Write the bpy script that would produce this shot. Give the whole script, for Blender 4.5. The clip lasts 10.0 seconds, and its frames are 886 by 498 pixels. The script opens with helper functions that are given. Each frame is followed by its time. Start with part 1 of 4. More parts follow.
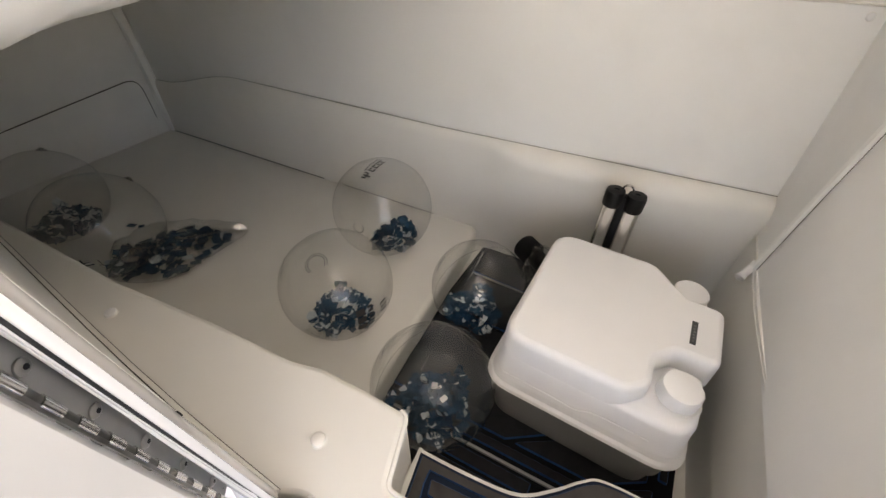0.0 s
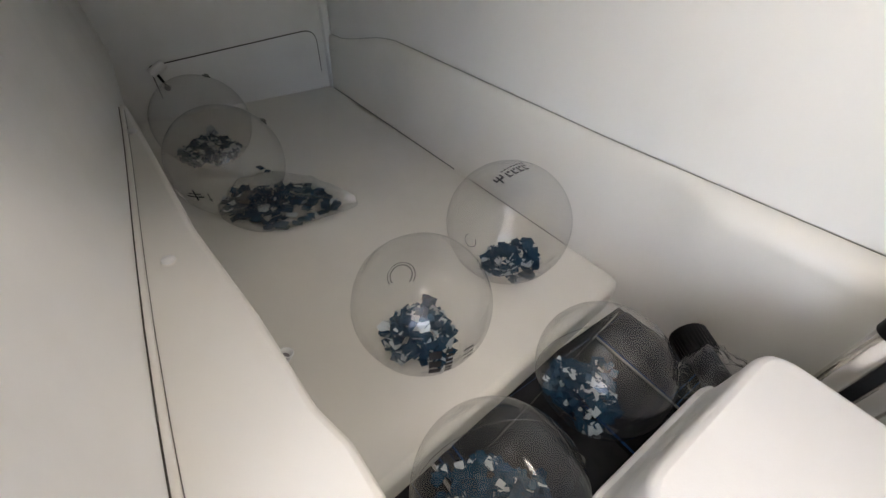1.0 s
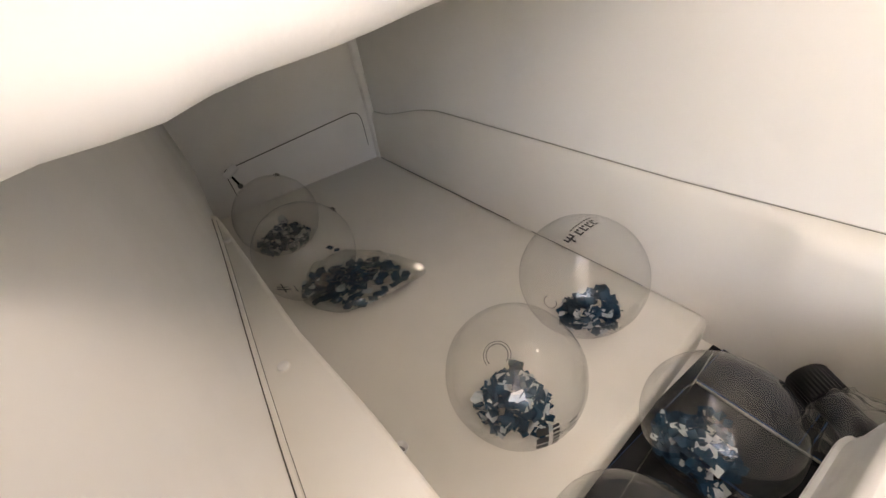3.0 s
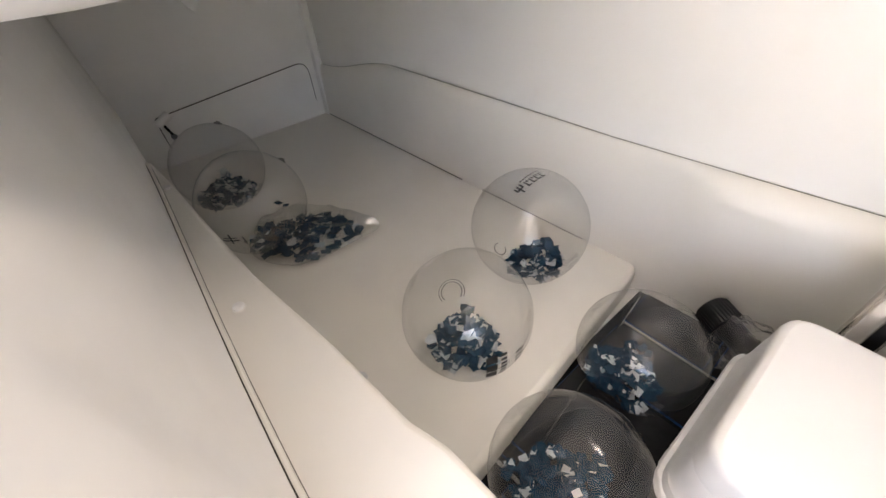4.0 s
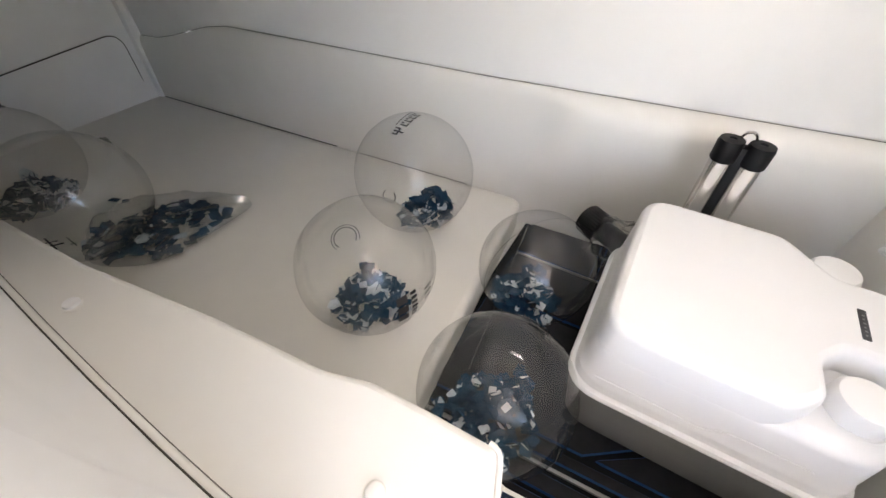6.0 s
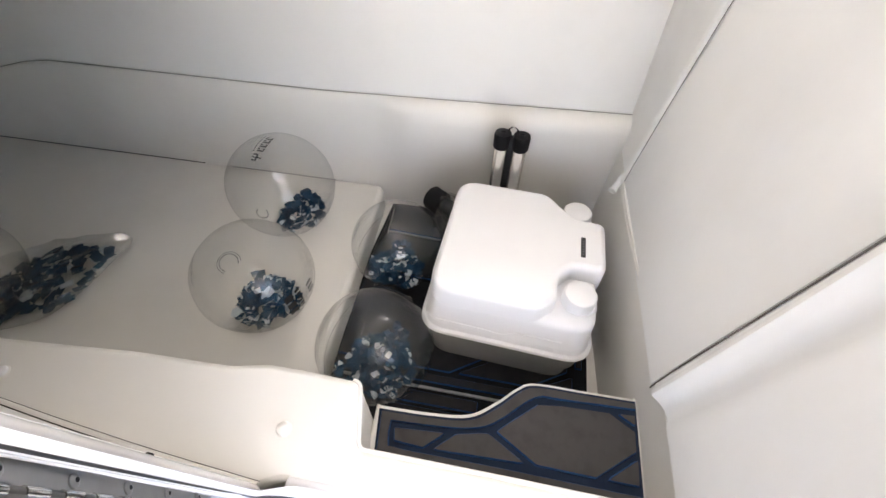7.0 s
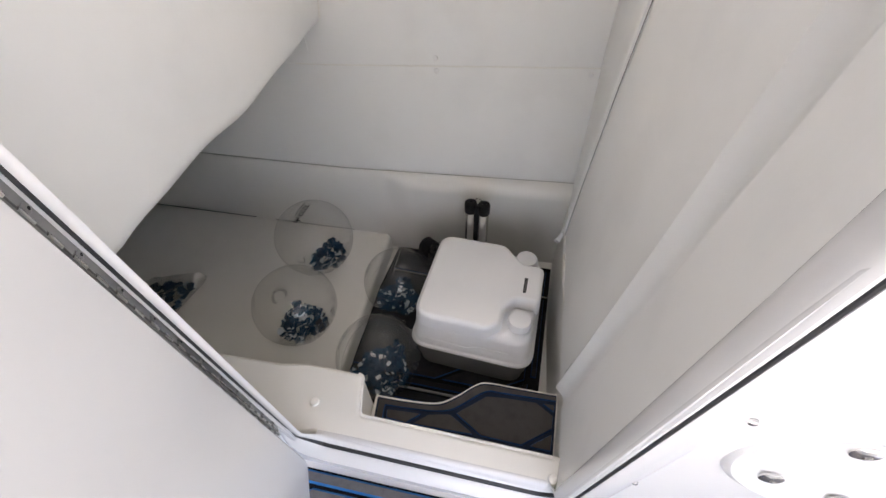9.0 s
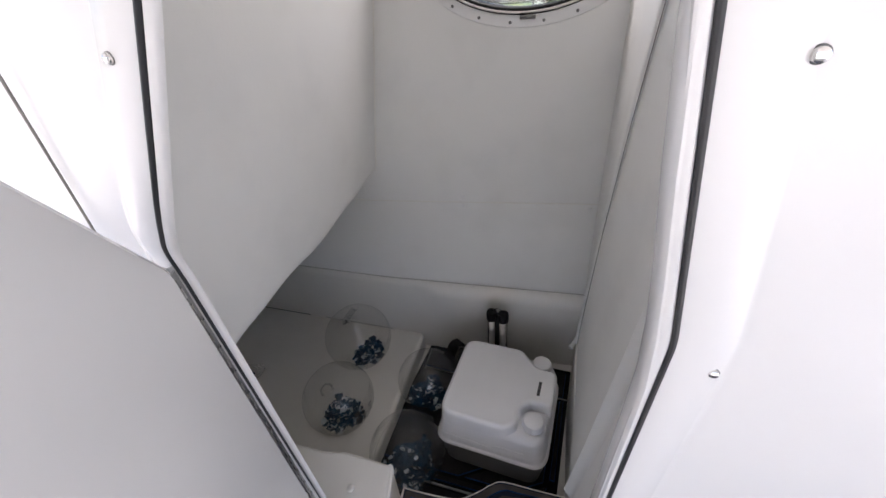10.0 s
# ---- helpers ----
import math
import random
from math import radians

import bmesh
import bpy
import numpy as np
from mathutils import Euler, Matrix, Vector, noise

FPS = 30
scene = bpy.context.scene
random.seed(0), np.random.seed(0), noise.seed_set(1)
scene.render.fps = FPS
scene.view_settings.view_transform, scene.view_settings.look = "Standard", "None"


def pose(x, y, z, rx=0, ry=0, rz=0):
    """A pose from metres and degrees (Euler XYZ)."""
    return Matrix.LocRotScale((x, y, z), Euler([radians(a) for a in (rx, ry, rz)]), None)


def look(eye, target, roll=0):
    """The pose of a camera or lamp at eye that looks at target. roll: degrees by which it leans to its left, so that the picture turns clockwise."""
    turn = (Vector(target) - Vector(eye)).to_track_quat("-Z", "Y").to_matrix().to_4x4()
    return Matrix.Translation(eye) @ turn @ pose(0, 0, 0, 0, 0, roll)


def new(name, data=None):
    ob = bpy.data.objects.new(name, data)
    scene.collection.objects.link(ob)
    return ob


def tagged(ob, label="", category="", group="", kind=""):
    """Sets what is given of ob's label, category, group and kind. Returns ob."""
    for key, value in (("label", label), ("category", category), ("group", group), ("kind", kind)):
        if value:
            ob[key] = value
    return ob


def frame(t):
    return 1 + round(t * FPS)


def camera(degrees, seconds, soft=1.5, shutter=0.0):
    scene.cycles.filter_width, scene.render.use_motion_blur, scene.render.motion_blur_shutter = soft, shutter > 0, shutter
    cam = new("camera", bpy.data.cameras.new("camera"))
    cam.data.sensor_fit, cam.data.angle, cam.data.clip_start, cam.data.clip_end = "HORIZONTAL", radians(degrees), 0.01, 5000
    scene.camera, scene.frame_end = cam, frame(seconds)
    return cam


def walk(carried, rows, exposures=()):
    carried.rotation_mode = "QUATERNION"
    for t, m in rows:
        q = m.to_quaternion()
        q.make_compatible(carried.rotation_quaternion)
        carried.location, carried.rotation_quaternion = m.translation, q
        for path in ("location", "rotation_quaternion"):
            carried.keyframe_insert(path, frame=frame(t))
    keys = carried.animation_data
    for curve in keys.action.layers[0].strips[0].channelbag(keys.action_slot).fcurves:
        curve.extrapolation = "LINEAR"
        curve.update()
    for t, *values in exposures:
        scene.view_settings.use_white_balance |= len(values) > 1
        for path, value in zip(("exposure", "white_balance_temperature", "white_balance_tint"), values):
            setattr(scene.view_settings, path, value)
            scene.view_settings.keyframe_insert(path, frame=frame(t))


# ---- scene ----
cam = camera(97.1, 10.0)
PATH = [
    (0, (0.034, -0.014, 0.853), (-0.709, 1.257, -0.5), 0.7),
    (0.5, (-0.061, 0.054, 0.728), (-0.948, 1.161, -0.682), 1.8),
    (1, (-0.101, 0.134, 0.741), (-1.262, 1.027, -0.621), 3.4),
    (1.5, (-0.122, 0.131, 0.747), (-1.435, 0.954, -0.518), 2.4),
    (2, (-0.135, 0.139, 0.782), (-1.514, 0.948, -0.422), -0.1),
    (2.5, (-0.148, 0.122, 0.8), (-1.575, 0.905, -0.363), -5.8),
    (2.7, (-0.164, 0.115, 0.822), (-1.567, 0.868, -0.388), -8.6),
    (3.8, (-0.136, 0.066, 0.785), (-1.362, 0.952, -0.523), -5.9),
    (4, (-0.131, 0.059, 0.795), (-1.285, 0.98, -0.565), -3.5),
    (4.5, (-0.111, 0.023, 0.809), (-1.295, 1.023, -0.455), -1.3),
    (5, (-0.129, 0.04, 0.677), (-1.313, 1.095, -0.542), -0.6),
    (5.2, (-0.134, 0.044, 0.66), (-1.27, 1.128, -0.579), -0.7),
    (6.3, (-0.077, 0.012, 0.761), (-0.648, 1.274, -0.681), 0.2),
    (6.5, (-0.044, -0.014, 0.803), (-0.538, 1.262, -0.656), -0.2),
    (7, (0.033, -0.018, 0.905), (-0.233, 1.229, -0.636), 1.8),
    (7.5, (0.066, -0.063, 1.001), (-0.17, 1.13, -0.587), -0.1),
    (8, (0.077, -0.095, 1.084), (-0.208, 1.129, -0.472), -2.4),
    (8.5, (0.141, -0.148, 1.112), (-0.199, 1.068, -0.44), -3.8),
    (9, (0.187, -0.173, 1.185), (-0.221, 1.14, -0.268), -2.3),
    (9.5, (0.213, -0.224, 1.275), (-0.348, 1.168, -0.047), -4.1),
    (10, (0.272, -0.273, 1.383), (-0.393, 1.256, 0.278), -5.3),
]
EXPOSURES = [(0.0, 3.25, 8100, 17), (1.0, 3.70, 7380, 16), (1.5, 3.98, 7650, 18), (2.5, 3.95, 8900, 22), (3.8, 4.0, 7850, 20), (4.5, 3.95, 7800, 21), (5.0, 3.82, 7850, 20), (6.5, 3.98, 7250, 17), (8.5, 2.99, 7420, 20), (9.3, 2.6, 6950, 17), (10.0, 2.0, 6750, 19)]
walk(cam, [(t, look(eye, target, roll)) for t, eye, target, roll in PATH], EXPOSURES)


# world, sun, exposure
world = bpy.data.worlds.new("sky")
scene.world = world
world.use_nodes = True
wn = world.node_tree
sky = wn.nodes.new("ShaderNodeTexSky")
sky.sky_type = "NISHITA"
sky.sun_disc = False
sky.sun_elevation = radians(54.7)
sky.sun_rotation = radians(160.3)
wn.nodes["Background"].inputs["Strength"].default_value = 0.11
wn.links.new(sky.outputs["Color"], wn.nodes["Background"].inputs["Color"])

sun_data = bpy.data.lights.new("sun", "SUN")
sun_data.energy = 4.0
sun_data.angle = radians(1)
sun_data.color = (1.0, 0.96, 0.91)
sun = new("sun", sun_data)
sun.matrix_basis = look((1.0, -2.8, 4.2), (0, 0, 0))


# daylight in the oval portlight
port_light = bpy.data.lights.new("portlight_daylight", "AREA")
port_light.shape = "ELLIPSE"
port_light.size, port_light.size_y = 0.46, 0.18
port_light.energy = 0.55
port_light.color = (1.0, 0.985, 0.96)
port_lamp = new("portlight_daylight", port_light)
port_lamp.matrix_basis = look((0.035, 1.10, 1.530), (0.035, 0.10, 1.38))


# ---------------------------------------------------------------- materials
def material(name, colour, rough=0.4, metal=0.0, vary=0.06, scale=6.0, bump=0.04, bump_scale=180.0, stain=None, coat=0.0, patchy=1.0, wavy=0.0):
    m = bpy.data.materials.new(name)
    m.use_nodes = True
    nt = m.node_tree
    b = nt.nodes["Principled BSDF"]
    b.inputs["Roughness"].default_value = rough
    b.inputs["Metallic"].default_value = metal
    b.inputs["Coat Weight"].default_value = coat
    tc = nt.nodes.new("ShaderNodeTexCoord")
    big = nt.nodes.new("ShaderNodeTexNoise")
    big.inputs["Scale"].default_value = scale
    big.inputs["Detail"].default_value = 6
    nt.links.new(tc.outputs["Object"], big.inputs["Vector"])
    ramp = nt.nodes.new("ShaderNodeMix")
    ramp.data_type = "RGBA"
    c = Vector(colour)
    other = Vector(stain) if stain else c * (1 - vary * 2.2)
    ramp.inputs["A"].default_value = (*c, 1)
    ramp.inputs["B"].default_value = (*other, 1)
    fac = nt.nodes.new("ShaderNodeMapRange")
    fac.inputs["From Min"].default_value = 0.48
    fac.inputs["From Max"].default_value = 0.78
    nt.links.new(big.outputs["Fac"], fac.inputs["Value"])
    nt.links.new(fac.outputs["Result"], ramp.inputs["Factor"])
    nt.links.new(ramp.outputs["Result"], b.inputs["Base Color"])
    fine = nt.nodes.new("ShaderNodeTexNoise")
    fine.inputs["Scale"].default_value = bump_scale
    fine.inputs["Detail"].default_value = 3
    nt.links.new(tc.outputs["Object"], fine.inputs["Vector"])
    rr = nt.nodes.new("ShaderNodeMapRange")
    rr.inputs["To Min"].default_value = max(0.02, rough - 0.08 * patchy)
    rr.inputs["To Max"].default_value = min(1.0, rough + 0.12 * patchy)
    nt.links.new(big.outputs["Fac"], rr.inputs["Value"])
    nt.links.new(rr.outputs["Result"], b.inputs["Roughness"])
    if bump:
        bp = nt.nodes.new("ShaderNodeBump")
        bp.inputs["Strength"].default_value = bump
        bp.inputs["Distance"].default_value = 0.002
        nt.links.new(fine.outputs["Fac"], bp.inputs["Height"])
        nt.links.new(bp.outputs["Normal"], b.inputs["Normal"])
        if wavy:
            slow = nt.nodes.new("ShaderNodeTexNoise")
            slow.inputs["Scale"].default_value = 3.5
            slow.inputs["Detail"].default_value = 2
            nt.links.new(tc.outputs["Object"], slow.inputs["Vector"])
            swell = nt.nodes.new("ShaderNodeBump")
            swell.inputs["Strength"].default_value = wavy
            swell.inputs["Distance"].default_value = 0.03
            nt.links.new(slow.outputs["Fac"], swell.inputs["Height"])
            nt.links.new(swell.outputs["Normal"], bp.inputs["Normal"])
    return m


GELCOAT = material("cream_gelcoat", (0.765, 0.745, 0.70), 0.36, vary=0.03, scale=4, bump=0.05, bump_scale=90, wavy=0.12)
LINER = material("liner_paint", (0.775, 0.77, 0.755), 0.50, vary=0.035, scale=5, bump=0.10, bump_scale=140, wavy=0.18)
OUTER = material("white_gelcoat", (0.66, 0.65, 0.645), 0.26, vary=0.0015, scale=3, bump=0.02, bump_scale=60, coat=0.3, patchy=0.1)
# darkened stand-in for the liner, cuts light bouncing in the storage space
DARK_FAR = material("darkened_underside", (0.34, 0.33, 0.29), 0.7, vary=0.12, scale=14, bump=0.3, bump_scale=120)
SEAM = material("dark_sealant_and_shade", (0.06, 0.055, 0.045), 0.7)
# white caulk with the shade of the well mixed into its grey
CAULK = material("shaded_white_caulk", (0.36, 0.36, 0.35), 0.6)
SEAM_SOFT = material("grey_sealant_and_shade", (0.16, 0.15, 0.135), 0.7)
RUBBER = material("black_rubber", (0.018, 0.018, 0.02), 0.5, bump=0.1)
PLASTIC = material("white_plastic", (0.76, 0.755, 0.75), 0.36, vary=0.015, scale=9, bump=0.08, bump_scale=420)
GREY_TANK = material("grey_plastic", (0.17, 0.167, 0.165), 0.42, vary=0.05, bump=0.1, bump_scale=420)
BLACK_PLASTIC = material("black_plastic", (0.006, 0.006, 0.007), 0.42, bump=0.03)
CHROME = material("polished_steel", (0.72, 0.70, 0.67), 0.13, metal=1.0, vary=0.05, scale=30, bump=0.01)
STEEL = material("brushed_hinge_steel", (0.17, 0.168, 0.165), 0.34, metal=1.0, vary=0.2, scale=40, bump=0.05)
# brighter copy of the hinge steel, for the row of glints
GLINT_STEEL = material("glint_hinge_steel", (0.62, 0.61, 0.60), 0.18, metal=1.0, vary=0.05, scale=30, bump=0)
KNUCKLE = material("grey_hinge_steel", (0.27, 0.268, 0.265), 0.30, metal=1.0, vary=0.06, scale=30, bump=0.004)
# one grey foam, darker for the well and lighter outdoors: light level in the colour
FOAM = material("shaded_well_foam", (0.026, 0.027, 0.031), 0.85, vary=0.12, scale=40, bump=0, bump_scale=900)
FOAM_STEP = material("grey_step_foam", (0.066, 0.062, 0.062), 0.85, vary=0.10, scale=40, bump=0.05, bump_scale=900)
FOAM_OUT = material("lit_deck_foam", (0.135, 0.13, 0.13), 0.82, vary=0.12, scale=40, bump=0.5, bump_scale=900)
# the blue core likewise, with a brighter copy for the open deck
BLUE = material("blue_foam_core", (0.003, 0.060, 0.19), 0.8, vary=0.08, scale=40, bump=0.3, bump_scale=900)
BLUE_OUT = material("lit_blue_foam_core", (0.004, 0.12, 0.32), 0.8, vary=0.08, scale=40, bump=0.1, bump_scale=900)
GROOVE = material("black_foam_groove", (0.008, 0.009, 0.012), 0.9)
NAVY_GROOVE = material("navy_foam_groove", (0.002, 0.012, 0.036), 0.9)
NAVY = material("navy_confetti", (0.007, 0.045, 0.090), 0.9, vary=0.2, scale=60, bump=0.05)
PALE = material("white_confetti", (0.46, 0.52, 0.57), 0.8, vary=0.1, scale=60, bump=0.05)
INK = material("black_print", (0.02, 0.02, 0.022), 0.5)
GREY_INK = material("grey_print", (0.16, 0.16, 0.155), 0.5)
LABEL = material("dark_nameplate", (0.03, 0.03, 0.032), 0.35)
GRASS = material("grass", (0.07, 0.12, 0.03), 0.9, stain=(0.16, 0.17, 0.06), scale=1.5, bump=0.5, bump_scale=60)
# paler than needed for a lot: it reflects light up through the doorway
ASPHALT = material("concrete", (0.50, 0.49, 0.47), 0.9, vary=0.1, scale=3, bump=0.4, bump_scale=150)
CAR_PAINT = material("black_car_paint", (0.01, 0.01, 0.013), 0.15, bump=0, coat=1.0)
ALLOY = material("alloy_rim", (0.6, 0.6, 0.6), 0.3, metal=1.0)
TYRE = material("tyre_rubber", (0.02, 0.02, 0.02), 0.8)


for dull in (NAVY, PALE, FOAM, FOAM_STEP, FOAM_OUT, BLACK_PLASTIC, GROOVE):
    dull.node_tree.nodes["Principled BSDF"].inputs["Specular IOR Level"].default_value = 0.18


def vinyl(name, clear, haze, rough=0.07, gloss=0.055):
    """Thin clear film: it lets light straight through, glosses at its skin and is a little milky."""
    m = bpy.data.materials.new(name)
    m.use_nodes = True
    nt = m.node_tree
    nt.nodes.remove(nt.nodes["Principled BSDF"])
    out = nt.nodes["Material Output"]
    tr = nt.nodes.new("ShaderNodeBsdfTransparent")
    tr.inputs["Color"].default_value = (*clear, 1)
    gl = nt.nodes.new("ShaderNodeBsdfGlossy")
    gl.inputs["Roughness"].default_value = rough
    df = nt.nodes.new("ShaderNodeBsdfDiffuse")
    df.inputs["Color"].default_value = (0.75, 0.75, 0.75, 1)
    lw = nt.nodes.new("ShaderNodeLayerWeight")
    lw.inputs["Blend"].default_value = 0.5
    pw = nt.nodes.new("ShaderNodeMath")
    pw.operation = "POWER"
    pw.inputs[1].default_value = 3.4
    nt.links.new(lw.outputs["Facing"], pw.inputs[0])
    fr = nt.nodes.new("ShaderNodeMapRange")
    fr.inputs["To Min"].default_value = gloss
    fr.inputs["To Max"].default_value = 0.75
    nt.links.new(pw.outputs[0], fr.inputs["Value"])
    tc = nt.nodes.new("ShaderNodeTexCoord")
    ns = nt.nodes.new("ShaderNodeTexNoise")
    ns.inputs["Scale"].default_value = 9
    nt.links.new(tc.outputs["Object"], ns.inputs["Vector"])
    bp = nt.nodes.new("ShaderNodeBump")
    bp.inputs["Strength"].default_value = 0.16
    bp.inputs["Distance"].default_value = 0.02
    nt.links.new(ns.outputs["Fac"], bp.inputs["Height"])
    nt.links.new(bp.outputs["Normal"], gl.inputs["Normal"])
    a = nt.nodes.new("ShaderNodeMixShader")
    a.inputs["Fac"].default_value = haze
    nt.links.new(tr.outputs[0], a.inputs[1])
    nt.links.new(df.outputs[0], a.inputs[2])
    b = nt.nodes.new("ShaderNodeMixShader")
    nt.links.new(fr.outputs["Result"], b.inputs["Fac"])
    nt.links.new(a.outputs[0], b.inputs[1])
    nt.links.new(gl.outputs[0], b.inputs[2])
    nt.links.new(b.outputs[0], out.inputs["Surface"])
    return m


VINYL = vinyl("clear_vinyl", (0.965, 0.965, 0.960), 0.010, 0.06, 0.045)
VINYL_EDGE = vinyl("clear_vinyl_weld", (0.72, 0.72, 0.70), 0.16, 0.2)
FILM = vinyl("crumpled_film", (0.96, 0.96, 0.96), 0.018, 0.10, 0.045)
WRAP = vinyl("clear_wrap", (0.945, 0.945, 0.94), 0.012, 0.05, 0.13)
GLASS = vinyl("window_glass", (0.86, 0.88, 0.87), 0.0, 0.01)


# ---------------------------------------------------------------- mesh helpers
def thing(name, label, category, base=(0, 0, 0), group="", kind=""):
    ob = new(name)
    ob.empty_display_size = 0.05
    ob.matrix_basis = Matrix.Translation(base)
    return tagged(ob, label, category, group, kind)


def finish(bm, smooth=True, angle=40):
    bmesh.ops.recalc_face_normals(bm, faces=bm.faces)
    for f in bm.faces:
        f.smooth = smooth and len(f.verts) < 12
    if smooth:
        lim = radians(angle)
        for e in bm.edges:
            if len(e.link_faces) == 2 and e.calc_face_angle(0) > lim:
                e.smooth = False


def part(name, bm, mat, parent=None, label="", smooth=True, angle=40):
    """One mesh object, built in world places, under a thing or under a part."""
    finish(bm, smooth, angle)
    me = bpy.data.meshes.new(name)
    bm.to_mesh(me)
    bm.free()
    for m in (mat if isinstance(mat, (list, tuple)) else [mat]):
        me.materials.append(m)
    ob = new(name, me)
    if parent:
        ob.parent = parent
        if parent.parent is None:
            ob.matrix_parent_inverse = parent.matrix_basis.inverted()
    if label:
        ob["label"] = label
    return ob


def pieces(name, bm, mat, parent, label=""):
    """Each separate piece of a bmesh as a part of its own."""
    bm.faces.index_update()
    left = set(bm.faces)
    for seed in list(bm.faces):
        if seed not in left:
            continue
        group, todo = set(), [seed]
        while todo:
            f = todo.pop()
            if f in left:
                left.discard(f)
                group.add(f)
                todo += [g for e in f.edges for g in e.link_faces if g in left]
        one = bmesh.new()
        known = {}
        for f in sorted(group, key=lambda g: g.index):
            for v in f.verts:
                if v not in known:
                    known[v] = one.verts.new(v.co)
            one.faces.new([known[v] for v in f.verts])
        part(name, one, mat, parent, label, False)
    bm.free()


def structure(name, bm, mat, label="", smooth=True, angle=40, category=""):
    return tagged(part(name, bm, mat, None, "", smooth, angle), label, category, "", "structure")


def sheet(rows, off, bm=None):
    """A closed plate: a grid of places and the same grid moved by off."""
    bm = bm or bmesh.new()
    off = Vector(off)
    n, k = len(rows), len(rows[0])
    f = [[bm.verts.new(p) for p in r] for r in rows]
    b = [[bm.verts.new(Vector(p) + off) for p in r] for r in rows]
    for i in range(n - 1):
        for j in range(k - 1):
            bm.faces.new((f[i][j], f[i][j + 1], f[i + 1][j + 1], f[i + 1][j]))
            bm.faces.new((b[i][j], b[i + 1][j], b[i + 1][j + 1], b[i][j + 1]))
    for j in range(k - 1):
        bm.faces.new((f[0][j], b[0][j], b[0][j + 1], f[0][j + 1]))
        bm.faces.new((f[-1][j], f[-1][j + 1], b[-1][j + 1], b[-1][j]))
    for i in range(n - 1):
        bm.faces.new((f[i][0], f[i + 1][0], b[i + 1][0], b[i][0]))
        bm.faces.new((f[i][-1], b[i][-1], b[i + 1][-1], f[i + 1][-1]))
    return bm


def loft(loops, cap=True, bm=None, closed=True):
    """Skin over closed loops of the same number of places."""
    bm = bm or bmesh.new()
    vs = [[bm.verts.new(p) for p in l] for l in loops]
    n = len(vs[0])
    for a, b in zip(vs, vs[1:]):
        for i in range(n if closed else n - 1):
            j = (i + 1) % n
            bm.faces.new((a[i], a[j], b[j], b[i]))
    if cap:
        bm.faces.new(vs[0][::-1])
        bm.faces.new(vs[-1])
    return bm


def tube(points, r, bm=None, sides=8):
    """A round bead along a line of places."""
    pts = [Vector(p) for p in points]
    loops = []
    for i, p in enumerate(pts):
        d = (pts[min(i + 1, len(pts) - 1)] - pts[max(i - 1, 0)]).normalized()
        a = d.orthogonal().normalized() if i == 0 else (last - d * last.dot(d)).normalized()
        last = a
        b = d.cross(a)
        loops.append([p + (a * math.cos(t) + b * math.sin(t)) * r for t in [2 * math.pi * k / sides for k in range(sides)]])
    return loft(loops, True, bm)


def lathe(profile, centre, axis=(0, 0, 1), sides=32, bm=None):
    """A turned solid: rows of (radius, height) along the axis from the centre."""
    q = Vector((0, 0, 1)).rotation_difference(Vector(axis).normalized())
    c = Vector(centre)
    loops = [[c + q @ Vector((max(r, 1e-4) * math.cos(a), max(r, 1e-4) * math.sin(a), h)) for a in [2 * math.pi * k / sides for k in range(sides)]] for r, h in profile]
    return loft(loops, True, bm)


def smooth_line(pts, steps=6):
    """A curve through places."""
    out = []
    p = [Vector(q) for q in pts]
    for i in range(len(p) - 1):
        a, b, c, d = p[max(i - 1, 0)], p[i], p[i + 1], p[min(i + 2, len(p) - 1)]
        for s in range(steps):
            t = s / steps
            out.append(0.5 * ((2 * b) + (c - a) * t + (2 * a - 5 * b + 4 * c - d) * t * t + (3 * b - a - 3 * c + d) * t ** 3))
    out.append(p[-1])
    return out


def round_corners(pts, radii, n=5):
    """A closed outline in two measures with rounded corners."""
    out = []
    k = len(pts)
    for i in range(k):
        p = Vector(pts[i])
        a, b = Vector(pts[i - 1]) - p, Vector(pts[(i + 1) % k]) - p
        r = radii[i] if isinstance(radii, (list, tuple)) else radii
        ang = a.angle(b)
        cut = min(r / math.tan(ang / 2), 0.48 * a.length, 0.48 * b.length)
        s, e = p + a.normalized() * cut, p + b.normalized() * cut
        for j in range(n + 1):
            t = j / n
            out.append((1 - t) ** 2 * s + 2 * t * (1 - t) * p + t * t * e)
    return out


def inset(loop, d):
    """An outline in two measures moved inward (to its left when it turns left) by d."""
    out = []
    k = len(loop)
    for i in range(k):
        a, p, b = loop[i - 1], loop[i], loop[(i + 1) % k]
        t = (b - a)
        t = t.normalized() if t.length > 1e-9 else Vector((1, 0))
        out.append(p + Vector((-t.y, t.x)) * d)
    return out


def turned_left(loop):
    s = sum(a.x * b.y - b.x * a.y for a, b in zip(loop, loop[1:] + loop[:1]))
    return loop if s > 0 else loop[::-1]


def block(loop, z0, z1, edge=0.006, bm=None, foot=0.0):
    """An upright solid on an outline, with a rounded top edge."""
    loop = turned_left([Vector(p) for p in loop])
    levels = [(z0, -foot), (z1 - edge, 0)]
    levels += [(z1 - edge + edge * math.sin(a), edge * (1 - math.cos(a))) for a in (0.5, 1.0, math.pi / 2)] if edge else [(z1, 0)]
    return loft([[Vector((p.x, p.y, z)) for p in inset(loop, d)] for z, d in levels], True, bm)


def ease(a, b, x):
    t = min(1, max(0, (x - a) / (b - a)))
    return t * t * (3 - 2 * t)


def steps(a, b, n):
    return [a + (b - a) * i / n for i in range(n + 1)]


